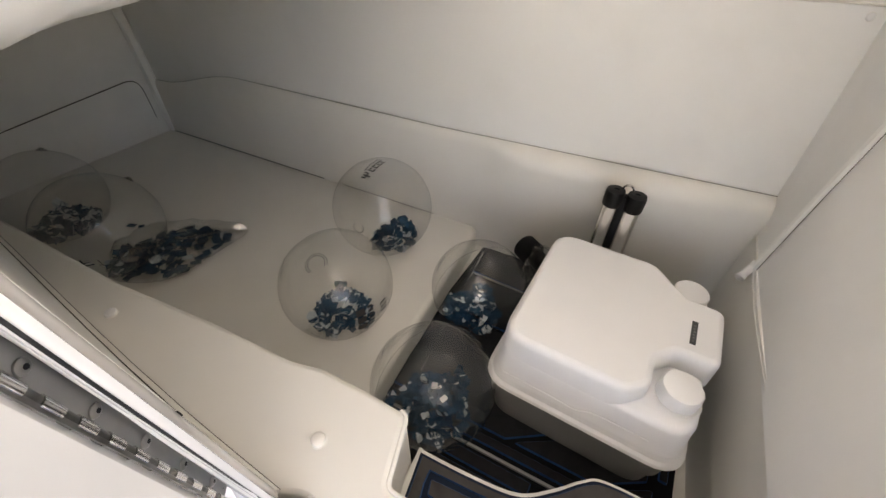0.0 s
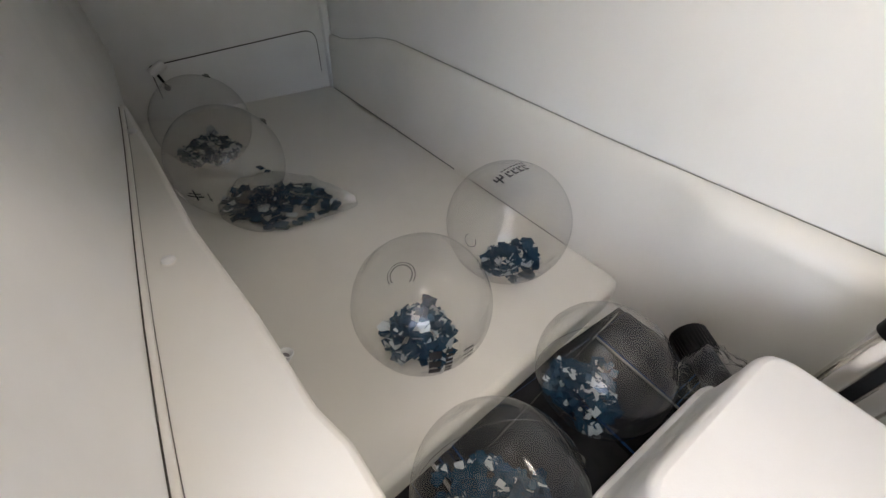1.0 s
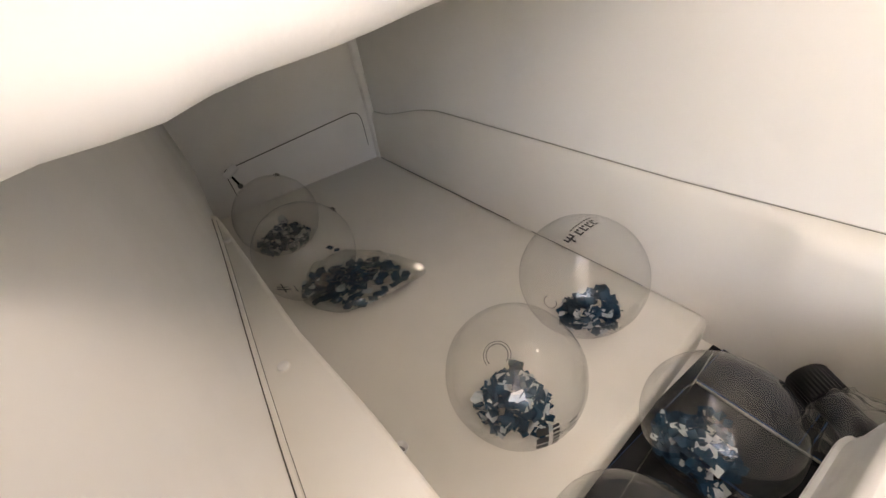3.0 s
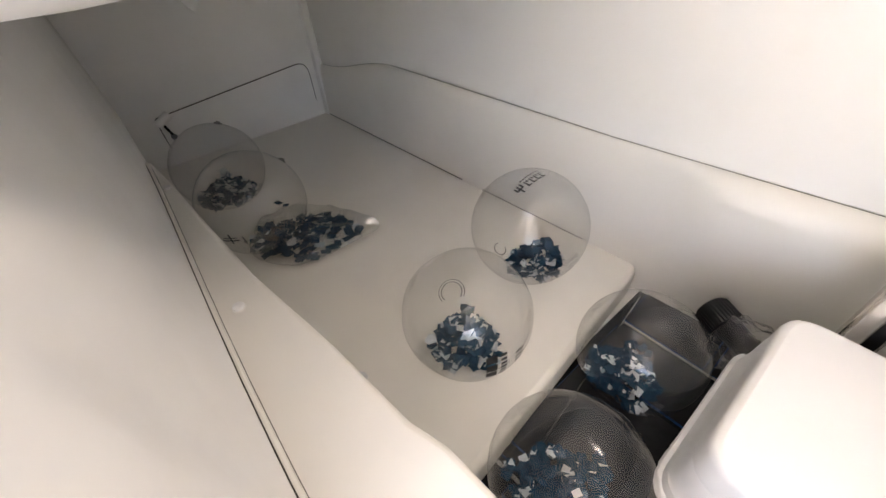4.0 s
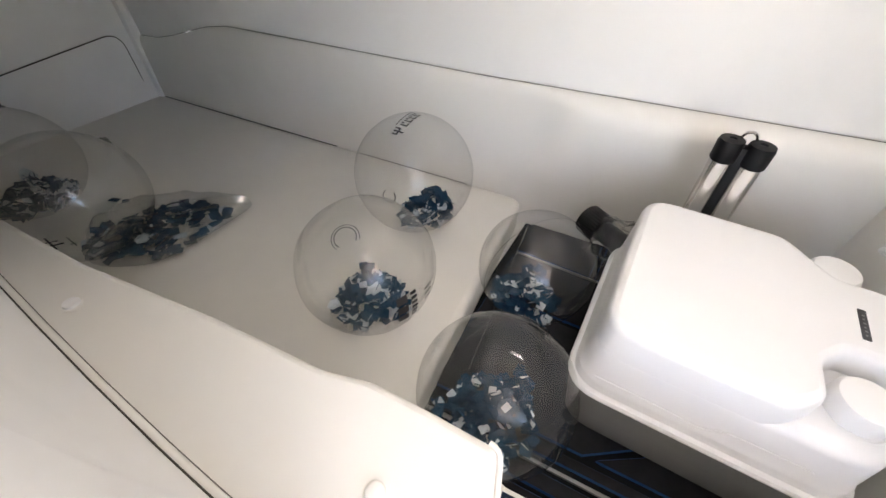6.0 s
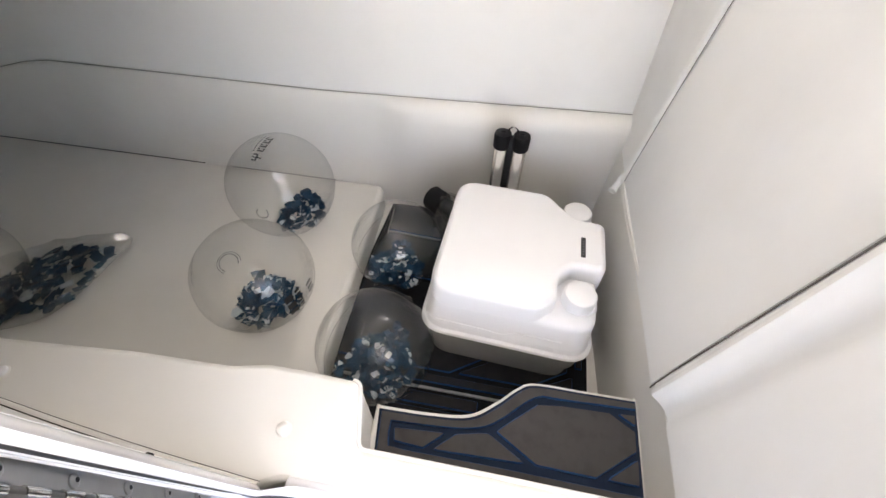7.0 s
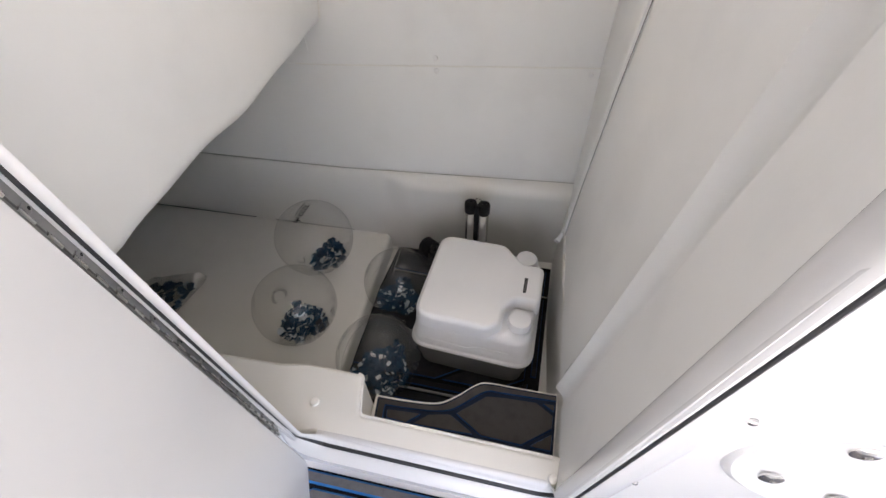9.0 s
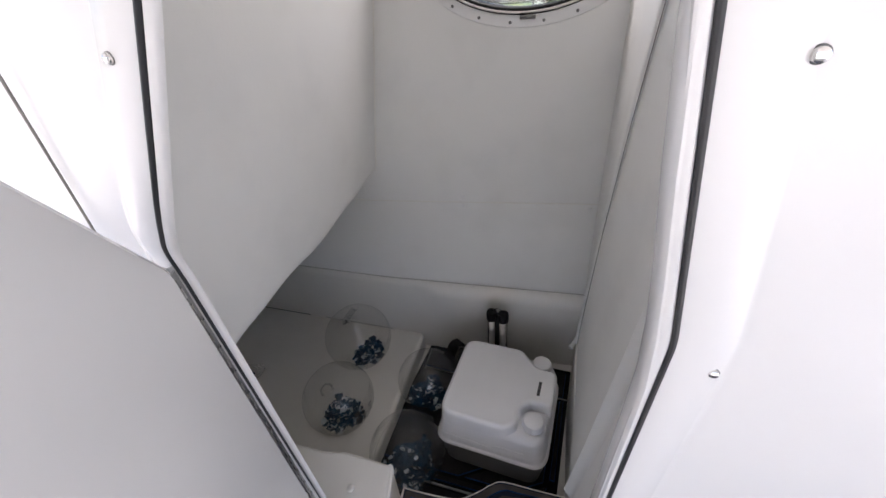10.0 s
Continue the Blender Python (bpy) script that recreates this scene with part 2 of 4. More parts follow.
# ---------------------------------------------------------------- levels and lines of the place
LEDGE, STEP, BERTH, DECK = 0.322, 0.190, 0.070, 0.195


def face_y(z, x=0.07):
    """The doorway's wall: a little turned, leaning outward."""
    k = max(-0.30, x)
    return 0.0041 + 0.068 * k - (0.0545 - 0.032 * k) * (z - 0.3)


def back_low(x):
    return 0.965 + 0.12 * (x - 0.3) if x > -0.5 else 0.869 + 0.065 * (x + 0.5)


def back_mid(x):
    return 1.05 + 0.17 * (x - 0.3) if x > -0.5 else 0.914 + 0.10 * (x + 0.5)


def seam_z(x):
    return 0.365 - 0.085 * ease(-1.29, -1.75, x)


def near_y(x):
    """The foot of the inner near wall, along the ledge."""
    return 0.010 + 0.038 * ease(-0.3, -1.4, x)


def panel_x(y, z):
    """The face of the hanging panel beside the doorway."""
    low = -0.380 - 0.115 * (y / 0.9)
    return low + 0.15 * (z - 0.80)


def panel_low(y):
    return 0.761 + 0.068 * (y / 0.9) - 0.018 * ease(0.25, 0.60, y) - 0.008 * math.exp(-((y - 0.085) / 0.035) ** 2)


# ---------------------------------------------------------------- large structure
# sole
structure("floor", block([(-0.45, 0.05), (0.36, 0.05), (0.36, 1.0), (-0.45, 1.0)], -0.05, -0.008, 0), GELCOAT,
          "cream moulded fibreglass floor well under the toilet", category="floor")

# raised berth platform with a rounded corner
berth_line = round_corners([(-1.83, 0.02), (-0.268, 0.03), (-0.352, 0.872), (-0.9, 0.838), (-1.83, 0.774)], [0.01, 0.01, 0.035, 0.2, 0.03], 6)
structure("berth_platform", block(berth_line, -0.03, BERTH, 0.016), GELCOAT,
          "low cream moulded platform beside the floor well", category="platform")

# the near ledge, block and door sill are one moulding
sill_line = [(0.350, 0.056), (0.346, 0.109), (0.29, 0.106), (0.10, 0.096), (-0.098, 0.084), (-0.128, 0.172), (-0.20, 0.170), (-0.275, 0.165), (-0.33, 0.149),
             (-0.49, 0.134), (-0.72, 0.101), (-1.17, 0.069), (-1.30, 0.058), (-1.30, -0.012), (-0.24, -0.008), (-0.18, 0.024)]
sill_loop = round_corners(sill_line, [0.02, 0.02, 0.05, 0.05, 0.014, 0.016, 0.05, 0.05, 0.08, 0.1, 0.1, 0.05, 0.02, 0.02, 0.02, 0.03], 4)
sill = structure("door_sill", block(sill_loop, -0.03, LEDGE, 0.009), GELCOAT,
                 "cream moulded ledge and door sill with rounded edges", category="sill")
edge_pts = [Vector((p.x, p.y, LEDGE - 0.004)) for p in sill_loop if p.y > 0.036]
part("piping", tube([p for p in edge_pts if p.x > -0.14], 0.0035), GELCOAT, sill)


# lower back wall with its shoulder over the well
def tub(x, k):
    w = ease(-0.36, -0.25, x)
    left = [(0, 0), (-0.006, -0.008), (-0.010, -0.03), (-0.012, -0.09), (-0.015, -0.2), (-0.017, -0.3), (-0.018, -0.40)]
    right = [(0, 0), (-0.026, -0.006), (-0.042, -0.022), (-0.046, -0.048), (-0.036, -0.16), (-0.028, -0.28), (-0.026, -0.40)]
    a, b = left[k], right[k]
    return Vector((x, back_low(x) + a[0] + (b[0] - a[0]) * w, max(-0.03, seam_z(x) + a[1] + (b[1] - a[1]) * w)))


tub_xs = steps(-1.86, -0.42, 16) + steps(-0.40, -0.20, 12) + steps(-0.15, 0.33, 8)
structure("wall_back_lower", sheet([[tub(x, k) for x in tub_xs] for k in range(7)], (0, 0.05, 0)), GELCOAT,
          "cream moulded tub wall with a rounded shoulder", category="wall")


def back_panel(x, t):
    p, q = Vector((x, back_low(x) + 0.006, seam_z(x) + 0.0015)), Vector((x, back_mid(x), 0.712))
    return p.lerp(q, t)


mid_wall = structure("wall_back_middle", sheet([[back_panel(x, t) for x in tub_xs] for t in steps(0, 1, 5)], (0, 0.04, 0)), LINER,
                     "flat off-white liner panel above the tub", category="wall")
part("seam", tube([back_panel(x, 0) + Vector((0, -0.004, 0)) for x in tub_xs if x > -1.80], 0.0007), SEAM_SOFT, mid_wall)
# dark beads drawn for the shadow in the gap behind the platform
part("foot_gap_shade", tube([tub(x, 5) + Vector((0, -0.002, 0)) - Vector((0, 0, tub(x, 5).z - BERTH - 0.003)) for x in tub_xs if -1.79 < x < -0.88], 0.0014), SEAM, mid_wall)
part("foot_gap_shade", tube([tub(x, 5) + Vector((0, -0.0005, 0)) - Vector((0, 0, tub(x, 5).z - BERTH - 0.002)) for x in tub_xs if -0.92 < x < -0.42], 0.0011), SEAM_SOFT, mid_wall)


# upper back wall with an oval opening
PORT_X, PORT_Z, PORT_A, PORT_B = 0.035, 1.472, 0.285, 0.170


def back_top(x, z):
    return Vector((x, back_mid(x) + 0.045 * (z - 0.712), z))


def oval(a, b, n=64):
    return [(PORT_X + a * math.cos(2 * math.pi * i / n), PORT_Z + b * math.sin(2 * math.pi * i / n)) for i in range(n)]


def to_box(x, z, x0, x1, z0, z1, cx, cz):
    dx, dz = x - cx, z - cz
    k = min(((x1 if dx > 0 else x0) - cx) / dx if abs(dx) > 1e-6 else 1e9, ((z1 if dz > 0 else z0) - cz) / dz if abs(dz) > 1e-6 else 1e9)
    return cx + dx * k, cz + dz * k


hole = oval(PORT_A, PORT_B)
rim_box = [to_box(x, z, -0.75, 0.335, 0.715, 1.80, PORT_X, PORT_Z) for x, z in hole]
rings = [[Vector(back_top(x + (X - x) * t, z + (Z - z) * t)) for (x, z), (X, Z) in zip(hole, rim_box)] for t in (0, 0.1, 0.3, 0.6, 1)]
bm = loft([[p + Vector((0, 0.04, 0)) for p in rings[0]]] + rings + [[p + Vector((0, 0.04, 0)) for p in rings[-1]]], cap=False)
upper_wall = structure("wall_back_upper", bm, LINER, "off-white liner wall with an oval portlight", category="wall")
# square off the lower corners of the upper wall behind the panel
part("seam", tube([back_panel(x, 1) + Vector((0, -0.001, 0.001)) for x in tub_xs if x > -0.62], 0.0022), GELCOAT, upper_wall)
part("corner_plate", sheet([[back_top(x, z) + Vector((0, 0.004, 0)) for x in steps(-0.8, 0.335, 3)] for z in (0.713, 0.85)], (0, 0.03, 0)), LINER, upper_wall)


# right wall: panel, corner strip and door flange
def right_x(y, z):
    """The leaning right wall, more open near the doorway."""
    return 0.298 + (0.025 + 0.145 * max(0, z - 0.3)) * ease(1.0, 0.2, y)


wall_zs = [0.275, 0.34, 0.5, 0.8, 1.1, 1.4, 1.8]
ridge_y = lambda z: 0.800 - 0.105 * (z - 0.3)
crease_y = lambda z: 0.290 + 0.02 * (z - 0.3)
bm = sheet([[Vector((right_x(y, z), y, z)) for y in [ridge_y(z) + (crease_y(z) + 0.006 - ridge_y(z)) * t for t in steps(0, 1, 8)]] for z in wall_zs], (0.04, 0, 0))
right_wall = structure("wall_right", bm, LINER, "smooth off-white side wall of the compartment", category="wall")
bm = sheet([[Vector((right_x(1.0, z) + 0.004 + (right_x(ridge_y(z), z) - right_x(1.0, z) - 0.002) * t, back_top(0.3, z).y * (1 - t) + (ridge_y(z) + 0.004) * t + 0.02 * (1 - t), z)) for t in steps(0, 1, 4)] for z in wall_zs], (0.04, 0, 0))
part("corner_strip", bm, LINER, right_wall)
part("ridge", tube([(right_x(ridge_y(z), z) - 0.001, ridge_y(z), z) for z in wall_zs], 0.0085), LINER, right_wall)
part("ridge_seam", tube([(right_x(ridge_y(z), z) - 0.001, ridge_y(z) - 0.0088, z) for z in wall_zs], 0.0008), SEAM_SOFT, right_wall)
part("corner_seam", tube([(right_x(1.0, z) + 0.001, back_top(0.298, z).y + 0.012, z) for z in (0.74, 1.0, 1.4, 1.75)], 0.0020), SEAM_SOFT, right_wall)


def door_right(z):
    """The opening's edge on the lock side: it leans outward, then back towards the head."""
    if z < 1.06:
        return 0.317 + 0.0236 * (z - 0.292)
    return 0.3351 - 0.0351 * ease(1.06, 1.44, z) - 0.028 * ease(1.40, 1.70, z)


def flange(z, t):
    """From the crease forward to the doorway's edge."""
    a = Vector((right_x(crease_y(z), z) - 0.004, crease_y(z) - 0.004, z))
    b = Vector((door_right(z) + 0.004, face_y(z, 0.3) + 0.020, z))
    p = a.lerp(b, t)
    w = 0.5 + 0.8 * ease(0.3, 1.3, z)
    p.x -= w * (0.022 * math.exp(-((t - 0.075) / 0.042) ** 2) - 0.011 * math.exp(-((t - 0.20) / 0.07) ** 2)) - 0.008 * math.sin(math.pi * t)
    return p


fl_t = steps(0, 0.36, 18) + [0.42, 0.5, 0.6, 0.7, 0.85, 1]
door_flange = structure("wall_right_flange", sheet([[flange(z, t) for t in fl_t] for z in (0.30, 0.34, 0.5, 0.8, 1.0, 1.1, 1.2, 1.3, 1.4, 1.6, 1.8)], (0.022, 0.010, 0)), LINER,
                        "moulded off-white flange between side wall and doorway", category="wall")
part("crease", tube([(right_x(crease_y(z), z) - 0.002, crease_y(z) + 0.001, z) for z in wall_zs], 0.0011), SEAM_SOFT, door_flange)


# unseen backing slab, added to stop light leaking past the side wall
structure("wall_right_light_block", sheet([[(0.56, y, z) for y in (0.02, 1.35)] for z in (-0.03, 1.82)], (0.03, 0, 0)), OUTER, "unseen slab blocking light behind the side wall", category="wall")


# lower right tub wall with the bead above it
def low_right(y, z):
    return Vector((0.300 + 0.034 * ease(0.75, 0.25, y) * 1.0 + 0.0 * z, y, z))


ys = steps(0.06, 1.0, 12)
low_wall = structure("wall_right_lower", sheet([[low_right(y, z) for y in ys] for z in (-0.03, 0.1, 0.2, 0.29)], (0.05, 0, 0)), GELCOAT,
                     "lower moulded side of the floor well", category="wall")
part("bead", tube([low_right(y, 0.288 - 0.01 * ease(0.3, 0.8, y)) + Vector((0.0008, 0, 0)) for y in ys[:-2]], 0.0022), GELCOAT, low_wall)

# far end wall with a hatch outline
far_wall = structure("wall_far", sheet([[Vector((-1.80 - 0.03 * (z - 0.07), y, z)) for y in steps(0.0, 0.86, 6)] for z in steps(-0.03, 1.0, 5)], (-0.05, 0, 0)), LINER,
                     "plain end wall of the storage space", category="wall")
hatch = round_corners([(0.14, 0.10), (0.735, 0.10), (0.735, 0.300), (0.14, 0.245)], [0.01, 0.01, 0.05, 0.01], 6)
hatch_top = [p for p in hatch if p.y > 0.12 or p.x > 0.6]
bm = block([(p.x, p.y) for p in hatch], 0, 0.004, 0.002)
bmesh.ops.transform(bm, matrix=Matrix(((0, 0, 1, -1.806), (1, 0, 0, 0), (0, 1, 0, 0), (0, 0, 0, 1))), verts=bm.verts)
hatch_ob = part("hatch", bm, LINER, far_wall)
part("hatch_gap", tube([Vector((-1.804, p.x, p.y)) for p in hatch + hatch[:1]], 0.0022), SEAM, hatch_ob)
part("corner_cove", tube([(-1.80, 0.782, z) for z in steps(0.05, 0.95, 4)], 0.022), LINER, far_wall)

# inner near wall left of the doorway
nw_xs = steps(-1.86, -0.40, 12) + [-0.36, -0.33, -0.30, -0.27]


def near_wall_at(x, z):
    """The wall bows back a little above the ledge beside the doorway."""
    bow = near_y(x) - 0.016 * ease(LEDGE, LEDGE + 0.09, z) * ease(-0.8, -0.22, x) - 0.075 * (z - LEDGE)
    # it meets the rolled edge of the door frame
    return bow + (face_y(z, -0.18) + 0.0238 - bow) * ease(-0.37, -0.262, x) * ease(0.345, 0.42, z)


nw_cols = [(x, 0.0) for x in nw_xs] + [(-0.250, 0.03), (-0.236, 0.03), (-0.218, 0.03), (-0.206, 0.03)]
near_wall = structure("wall_near", sheet([[Vector((x + k * (z - LEDGE), near_wall_at(x, z), z)) for x, k in nw_cols] for z in (0.29, LEDGE, 0.335, 0.35, 0.37, 0.40, 0.55, 0.75, 0.95, 1.1)], (0, -0.003, 0)), LINER,
                      "off-white inner wall beside the doorway", category="wall")
part("welt", tube([(x, near_y(x) + 0.0015, LEDGE + 0.002) for x, k in nw_cols if x > -1.33], 0.0058, sides=12), GELCOAT, near_wall)
part("welt_gap", tube([(x, near_wall_at(x, LEDGE + 0.0085) + 0.0006, LEDGE + 0.0080) for x, k in nw_cols if x > -1.33], 0.0010), SEAM, near_wall)
# thin grey bead painted in as the contact shadow beside the welt
part("welt_shade_line", tube([(x, near_y(x) + 0.0078, LEDGE + 0.0001) for x, k in nw_cols if x > -1.33], 0.0005), SEAM_SOFT, near_wall)


# hanging panel with its rounded lip, and the low ceiling behind it
def hang(y, k):
    low = panel_low(y) - 0.012 * ease(0.45, 0.0, y) + 0.006 * math.sin(9 * y + 0.6) + 0.003 * math.sin(23 * y)
    x0 = panel_x(y, low + 0.04)
    if k < 6:
        z = 1.80 + (low + 0.04 - 1.80) * k / 5
        return Vector((panel_x(y, z), y, z))
    if k < 12:
        a = (k - 5) / 6 * math.pi * 0.62
        return Vector((x0 - 0.04 * (1 - math.cos(a)), y, low + 0.04 - 0.04 * math.sin(a)))
    s = (k - 11)
    end = Vector((x0 - 0.055, y, low + 0.006))
    return end + Vector((-0.34 * s, 0, 0.02 * s))


bm = sheet([[hang(y, k) for k in range(16)] for y in steps(-0.045, 1.06, 40)], (-0.012, 0, 0.012))
# the unseen far underside takes the darkened colour to dim the far end
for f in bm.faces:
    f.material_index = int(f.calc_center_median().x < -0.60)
panel = structure("wall_hanging_panel", bm, [LINER, DARK_FAR],
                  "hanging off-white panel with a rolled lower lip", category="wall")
part("corner_bead", tube([(panel_x(back_top(panel_x(0.95, z), z).y, z) + 0.001, back_top(panel_x(0.95, z), z).y - 0.001, z) for z in steps(0.84, 1.75, 5)], 0.0024), GELCOAT, panel)
structure("wall_back_low_upper", sheet([[(x, back_mid(x) + 0.002, z) for x in (-1.9, -1.2, -0.55)] for z in (0.70, 1.05)], (0, 0.03, 0)), LINER, "plain back wall above the storage space", category="wall")
structure("ceiling_low", block([(-1.9, -0.1), (-0.5, -0.1), (-0.5, 1.0), (-1.9, 1.0)], 0.98, 1.02, 0), LINER, "plain low ceiling of the storage space", category="ceiling")
structure("ceiling", block([(-0.8, -0.2), (0.75, -0.2), (0.75, 1.25), (-0.8, 1.25)], 1.76, 1.82, 0), LINER, "plain ceiling of the compartment", category="ceiling")

# doorway in the outer wall
DOOR = [(-0.179, 0.312), (0.330, 0.292), (0.350, 1.14), (0.313, 1.40), (0.285, 1.66), (0.11, 1.66), (0.002, 1.42), (-0.146, 1.165)]
door_loop = [Vector(p) for p in round_corners(DOOR, [0.05, 0.06, 0.15, 0.2, 0.08, 0.08, 0.15, 0.08], 8)]
door_loop = inset(turned_left(door_loop), 0.013)
door_loop = [a.lerp(b, i / k) for a, b in zip(door_loop, door_loop[1:] + door_loop[:1]) for k in [max(1, int((b - a).length / 0.03))] for i in range(k)]


def on_face(p, out, foot=0.0):
    # the hinge side of the frame stands a little deeper
    w = ease(-0.06, -0.145, p.x) * ease(0.315, 0.37, p.y) * ease(1.25, 1.12, p.y) * ease(-0.30, -0.215, p.x)
    # and so does its foot along the sill
    f = foot * ease(0.37, 0.315, p.y) * ease(-0.27, -0.21, p.x) * ease(0.40, 0.345, p.x)
    return Vector((p.x - 0.020 * w, face_y(p.y, p.x) - out + 0.020 * w + f, p.y))


def ring(d, out):
    # along the sill the flange leans outwards as it goes down
    foot = 0.026 + (0.0116 - d) * (1.0 if d < 0.0116 else 1.2)
    return [on_face(p, out, max(0.0, foot)) for p in inset(door_loop, -d)]


outer_wall = thing("wall_outer", "glossy white outer console wall round the doorway", "wall", kind="structure")
part("door_rim", loft([ring(0.0, 0.0035), ring(0.0, 0.0065), ring(0.0008, 0.0085), ring(0.0025, 0.0095), ring(0.0080, 0.0095), ring(0.0095, 0.0080), ring(0.0095, 0.0035), ring(0.0, 0.0035)], cap=False), OUTER, outer_wall)
part("gasket", loft([ring(0.0092, 0.003), ring(0.0092, 0.0095), ring(0.0100, 0.0110), ring(0.0116, 0.0116), ring(0.0132, 0.0110), ring(0.0140, 0.0095), ring(0.0140, 0.003)], cap=False), RUBBER, outer_wall, "black rubber door gasket")
big = [Vector(to_box(p.x, p.y, -1.9, 1.7, 0.02, 1.95, 0.08, 0.9)) for p in door_loop]
f0 = inset(door_loop, -0.056)
for i, p in enumerate(big):
    # the plate keeps its square corners
    for cx, cz in ((-1.9, 0.02), (-1.9, 1.95), (1.7, 0.02), (1.7, 1.95)):
        if (p - Vector((cx, cz))).length < 0.35:
            big[i] = Vector((cx, cz))
bm = loft([ring(0.0138, 0.003), ring(0.0138, 0.0085), ring(0.022, 0.010), ring(0.036, 0.009), ring(0.045, 0.007), ring(0.054, 0.003)] +
          [[on_face(a.lerp(b, t), 0.002) for a, b in zip(f0, big)] for t in (0.0, 0.004, 0.012, 0.05, 0.2, 0.6, 1)] +
          [[on_face(b, -0.02) for b in big]], cap=False)
part("outer_face", bm, OUTER, outer_wall)
jz = [0.335, 0.36, 0.45, 0.6, 0.8, 1.0, 1.14]
hinge_roll = ((-0.0300, 0.0110), (-0.0290, 0.0180), (-0.0240, 0.0212), (-0.017, 0.0230), (-0.009, 0.0238), (-0.003, 0.0232), (0.0020, 0.0215), (0.0055, 0.0175), (0.0066, 0.0130), (0.0055, 0.0088), (0.0020, 0.0066), (-0.0030, 0.0072))
part("jamb_edge", sheet([[Vector((-0.189 + 0.030 * (z - 0.7) + dx, face_y(z, -0.18) + dy, z)) for dx, dy in hinge_roll] for z in jz], (-0.002, -0.003, 0)), OUTER, outer_wall)
lock_roll = ((0.0060, 0.0240), (0.0010, 0.0225), (-0.0016, 0.0190), (-0.0022, 0.0130), (-0.0018, 0.0060), (-0.0006, -0.0010), (0.0016, -0.0060), (0.0045, -0.0085))
foot_roll = ((0.0370, 0.3195, 0.0), (0.0340, 0.3218, 0.0), (0.0290, 0.3226, 0.0), (0.0240, 0.3208, 0.1), (0.0205, 0.3165, 0.4), (0.0180, 0.3080, 0.8), (0.0168, 0.2990, 1.0))
part("sill_edge", sheet([[Vector((x, y + 0.010 + 0.064 * x - 0.005 * ease(-0.12, -0.20, x), z - 0.039 * x * k + 0.004 * ease(-0.15, -0.20, x))) for y, z, k in foot_roll] for x in steps(-0.172, 0.318, 16)], (0, -0.001, -0.003)), OUTER, outer_wall)
rz = [0.352, 0.37, 0.42, 0.55, 0.7, 0.85, 1.0, 1.08, 1.14, 1.20, 1.28, 1.36, 1.44, 1.54]
part("jamb_edge", sheet([[Vector((door_right(z) + dx, face_y(z, 0.3) + dy, z)) for dx, dy in lock_roll] for z in rz], (0.002, 0.0, 0)), OUTER, outer_wall)
part("panel_gap", tube([(-0.223 + 0.229 * (z - 1.2), face_y(z, -0.24) - 0.003, z) for z in steps(1.0, 1.9, 4)], 0.0014), SEAM_SOFT, outer_wall)


# ---------------------------------------------------------------- foam mats
def pad(name, loop, z, mat, parent, thick=0.005, bevel=0.0045, core=None):
    """One grey pad whose cut edge shows the blue core."""
    loop = turned_left([Vector(p) for p in loop])
    lv = [(z, 0.0), (z + thick, bevel * 0.5)]
    bm = bmesh.new()
    vs = [[bm.verts.new((p.x, p.y, h)) for p in inset(loop, d)] for h, d in lv]
    n = len(loop)
    for i in range(n):
        f = bm.faces.new((vs[0][i], vs[0][(i + 1) % n], vs[1][(i + 1) % n], vs[1][i]))
        f.material_index = 1
    bm.faces.new(vs[1])
    bm.faces.new(vs[0][::-1]).material_index = 1
    return part(name, bm, [mat, core or BLUE], parent, smooth=False)


def rc(pts, r=0.004):
    return round_corners(pts, r, 2)


# step platform and its mat
front = smooth_line([(-0.122, 0.184, 0), (-0.035, 0.192, 0), (0.040, 0.206, 0), (0.086, 0.240, 0), (0.118, 0.272, 0), (0.150, 0.290, 0), (0.24, 0.297, 0), (0.334, 0.304, 0)], 6)
step_loop = [(p.x, p.y) for p in front] + [(0.345, 0.09), (-0.11, 0.07)]
step_ob = structure("door_step", block(step_loop, -0.03, STEP, 0.007, foot=0.0), GELCOAT, "cream moulded inner step with a curved front edge", category="step")
step_mat = thing("step_mat", "grey foam step mat with blue-edged grooves", "deck mat", (0.1, 0.2, STEP))
mat_edge = [(p.x, p.y - 0.007) for p in front]
part("base_layer", block([(-0.114 + (p[0] + 0.122) * 0.972, p[1]) for p in mat_edge] + [(0.332, 0.125), (-0.098, 0.100)], STEP, STEP + 0.002, 0), NAVY_GROOVE, step_mat, "dark blue groove layer")
G = 0.0035
z = STEP + 0.002
top_line = smooth_line([(-0.085, 0.157, 0), (0.015, 0.169, 0), (0.070, 0.183, 0), (0.101, 0.205, 0), (0.154, 0.255, 0), (0.20, 0.262, 0), (0.328, 0.275, 0)], 5)
tl = [(p.x, p.y) for p in top_line]
outer = [(-0.110 + (p[0] + 0.122) * 0.957, p[1] - 0.003) for p in mat_edge]


def spaced(pts, n):
    """n + 1 places at even steps along a line."""
    pts = [Vector((p[0], p[1], 0)) for p in pts]
    run = [0]
    for a, b in zip(pts, pts[1:]):
        run.append(run[-1] + (b - a).length)
    out = []
    for i in range(n + 1):
        want = run[-1] * i / n
        k = max(j for j in range(len(run) - 1) if run[j] <= want + 1e-9)
        out.append(pts[k].lerp(pts[k + 1], (want - run[k]) / max(1e-9, run[k + 1] - run[k])))
    return out


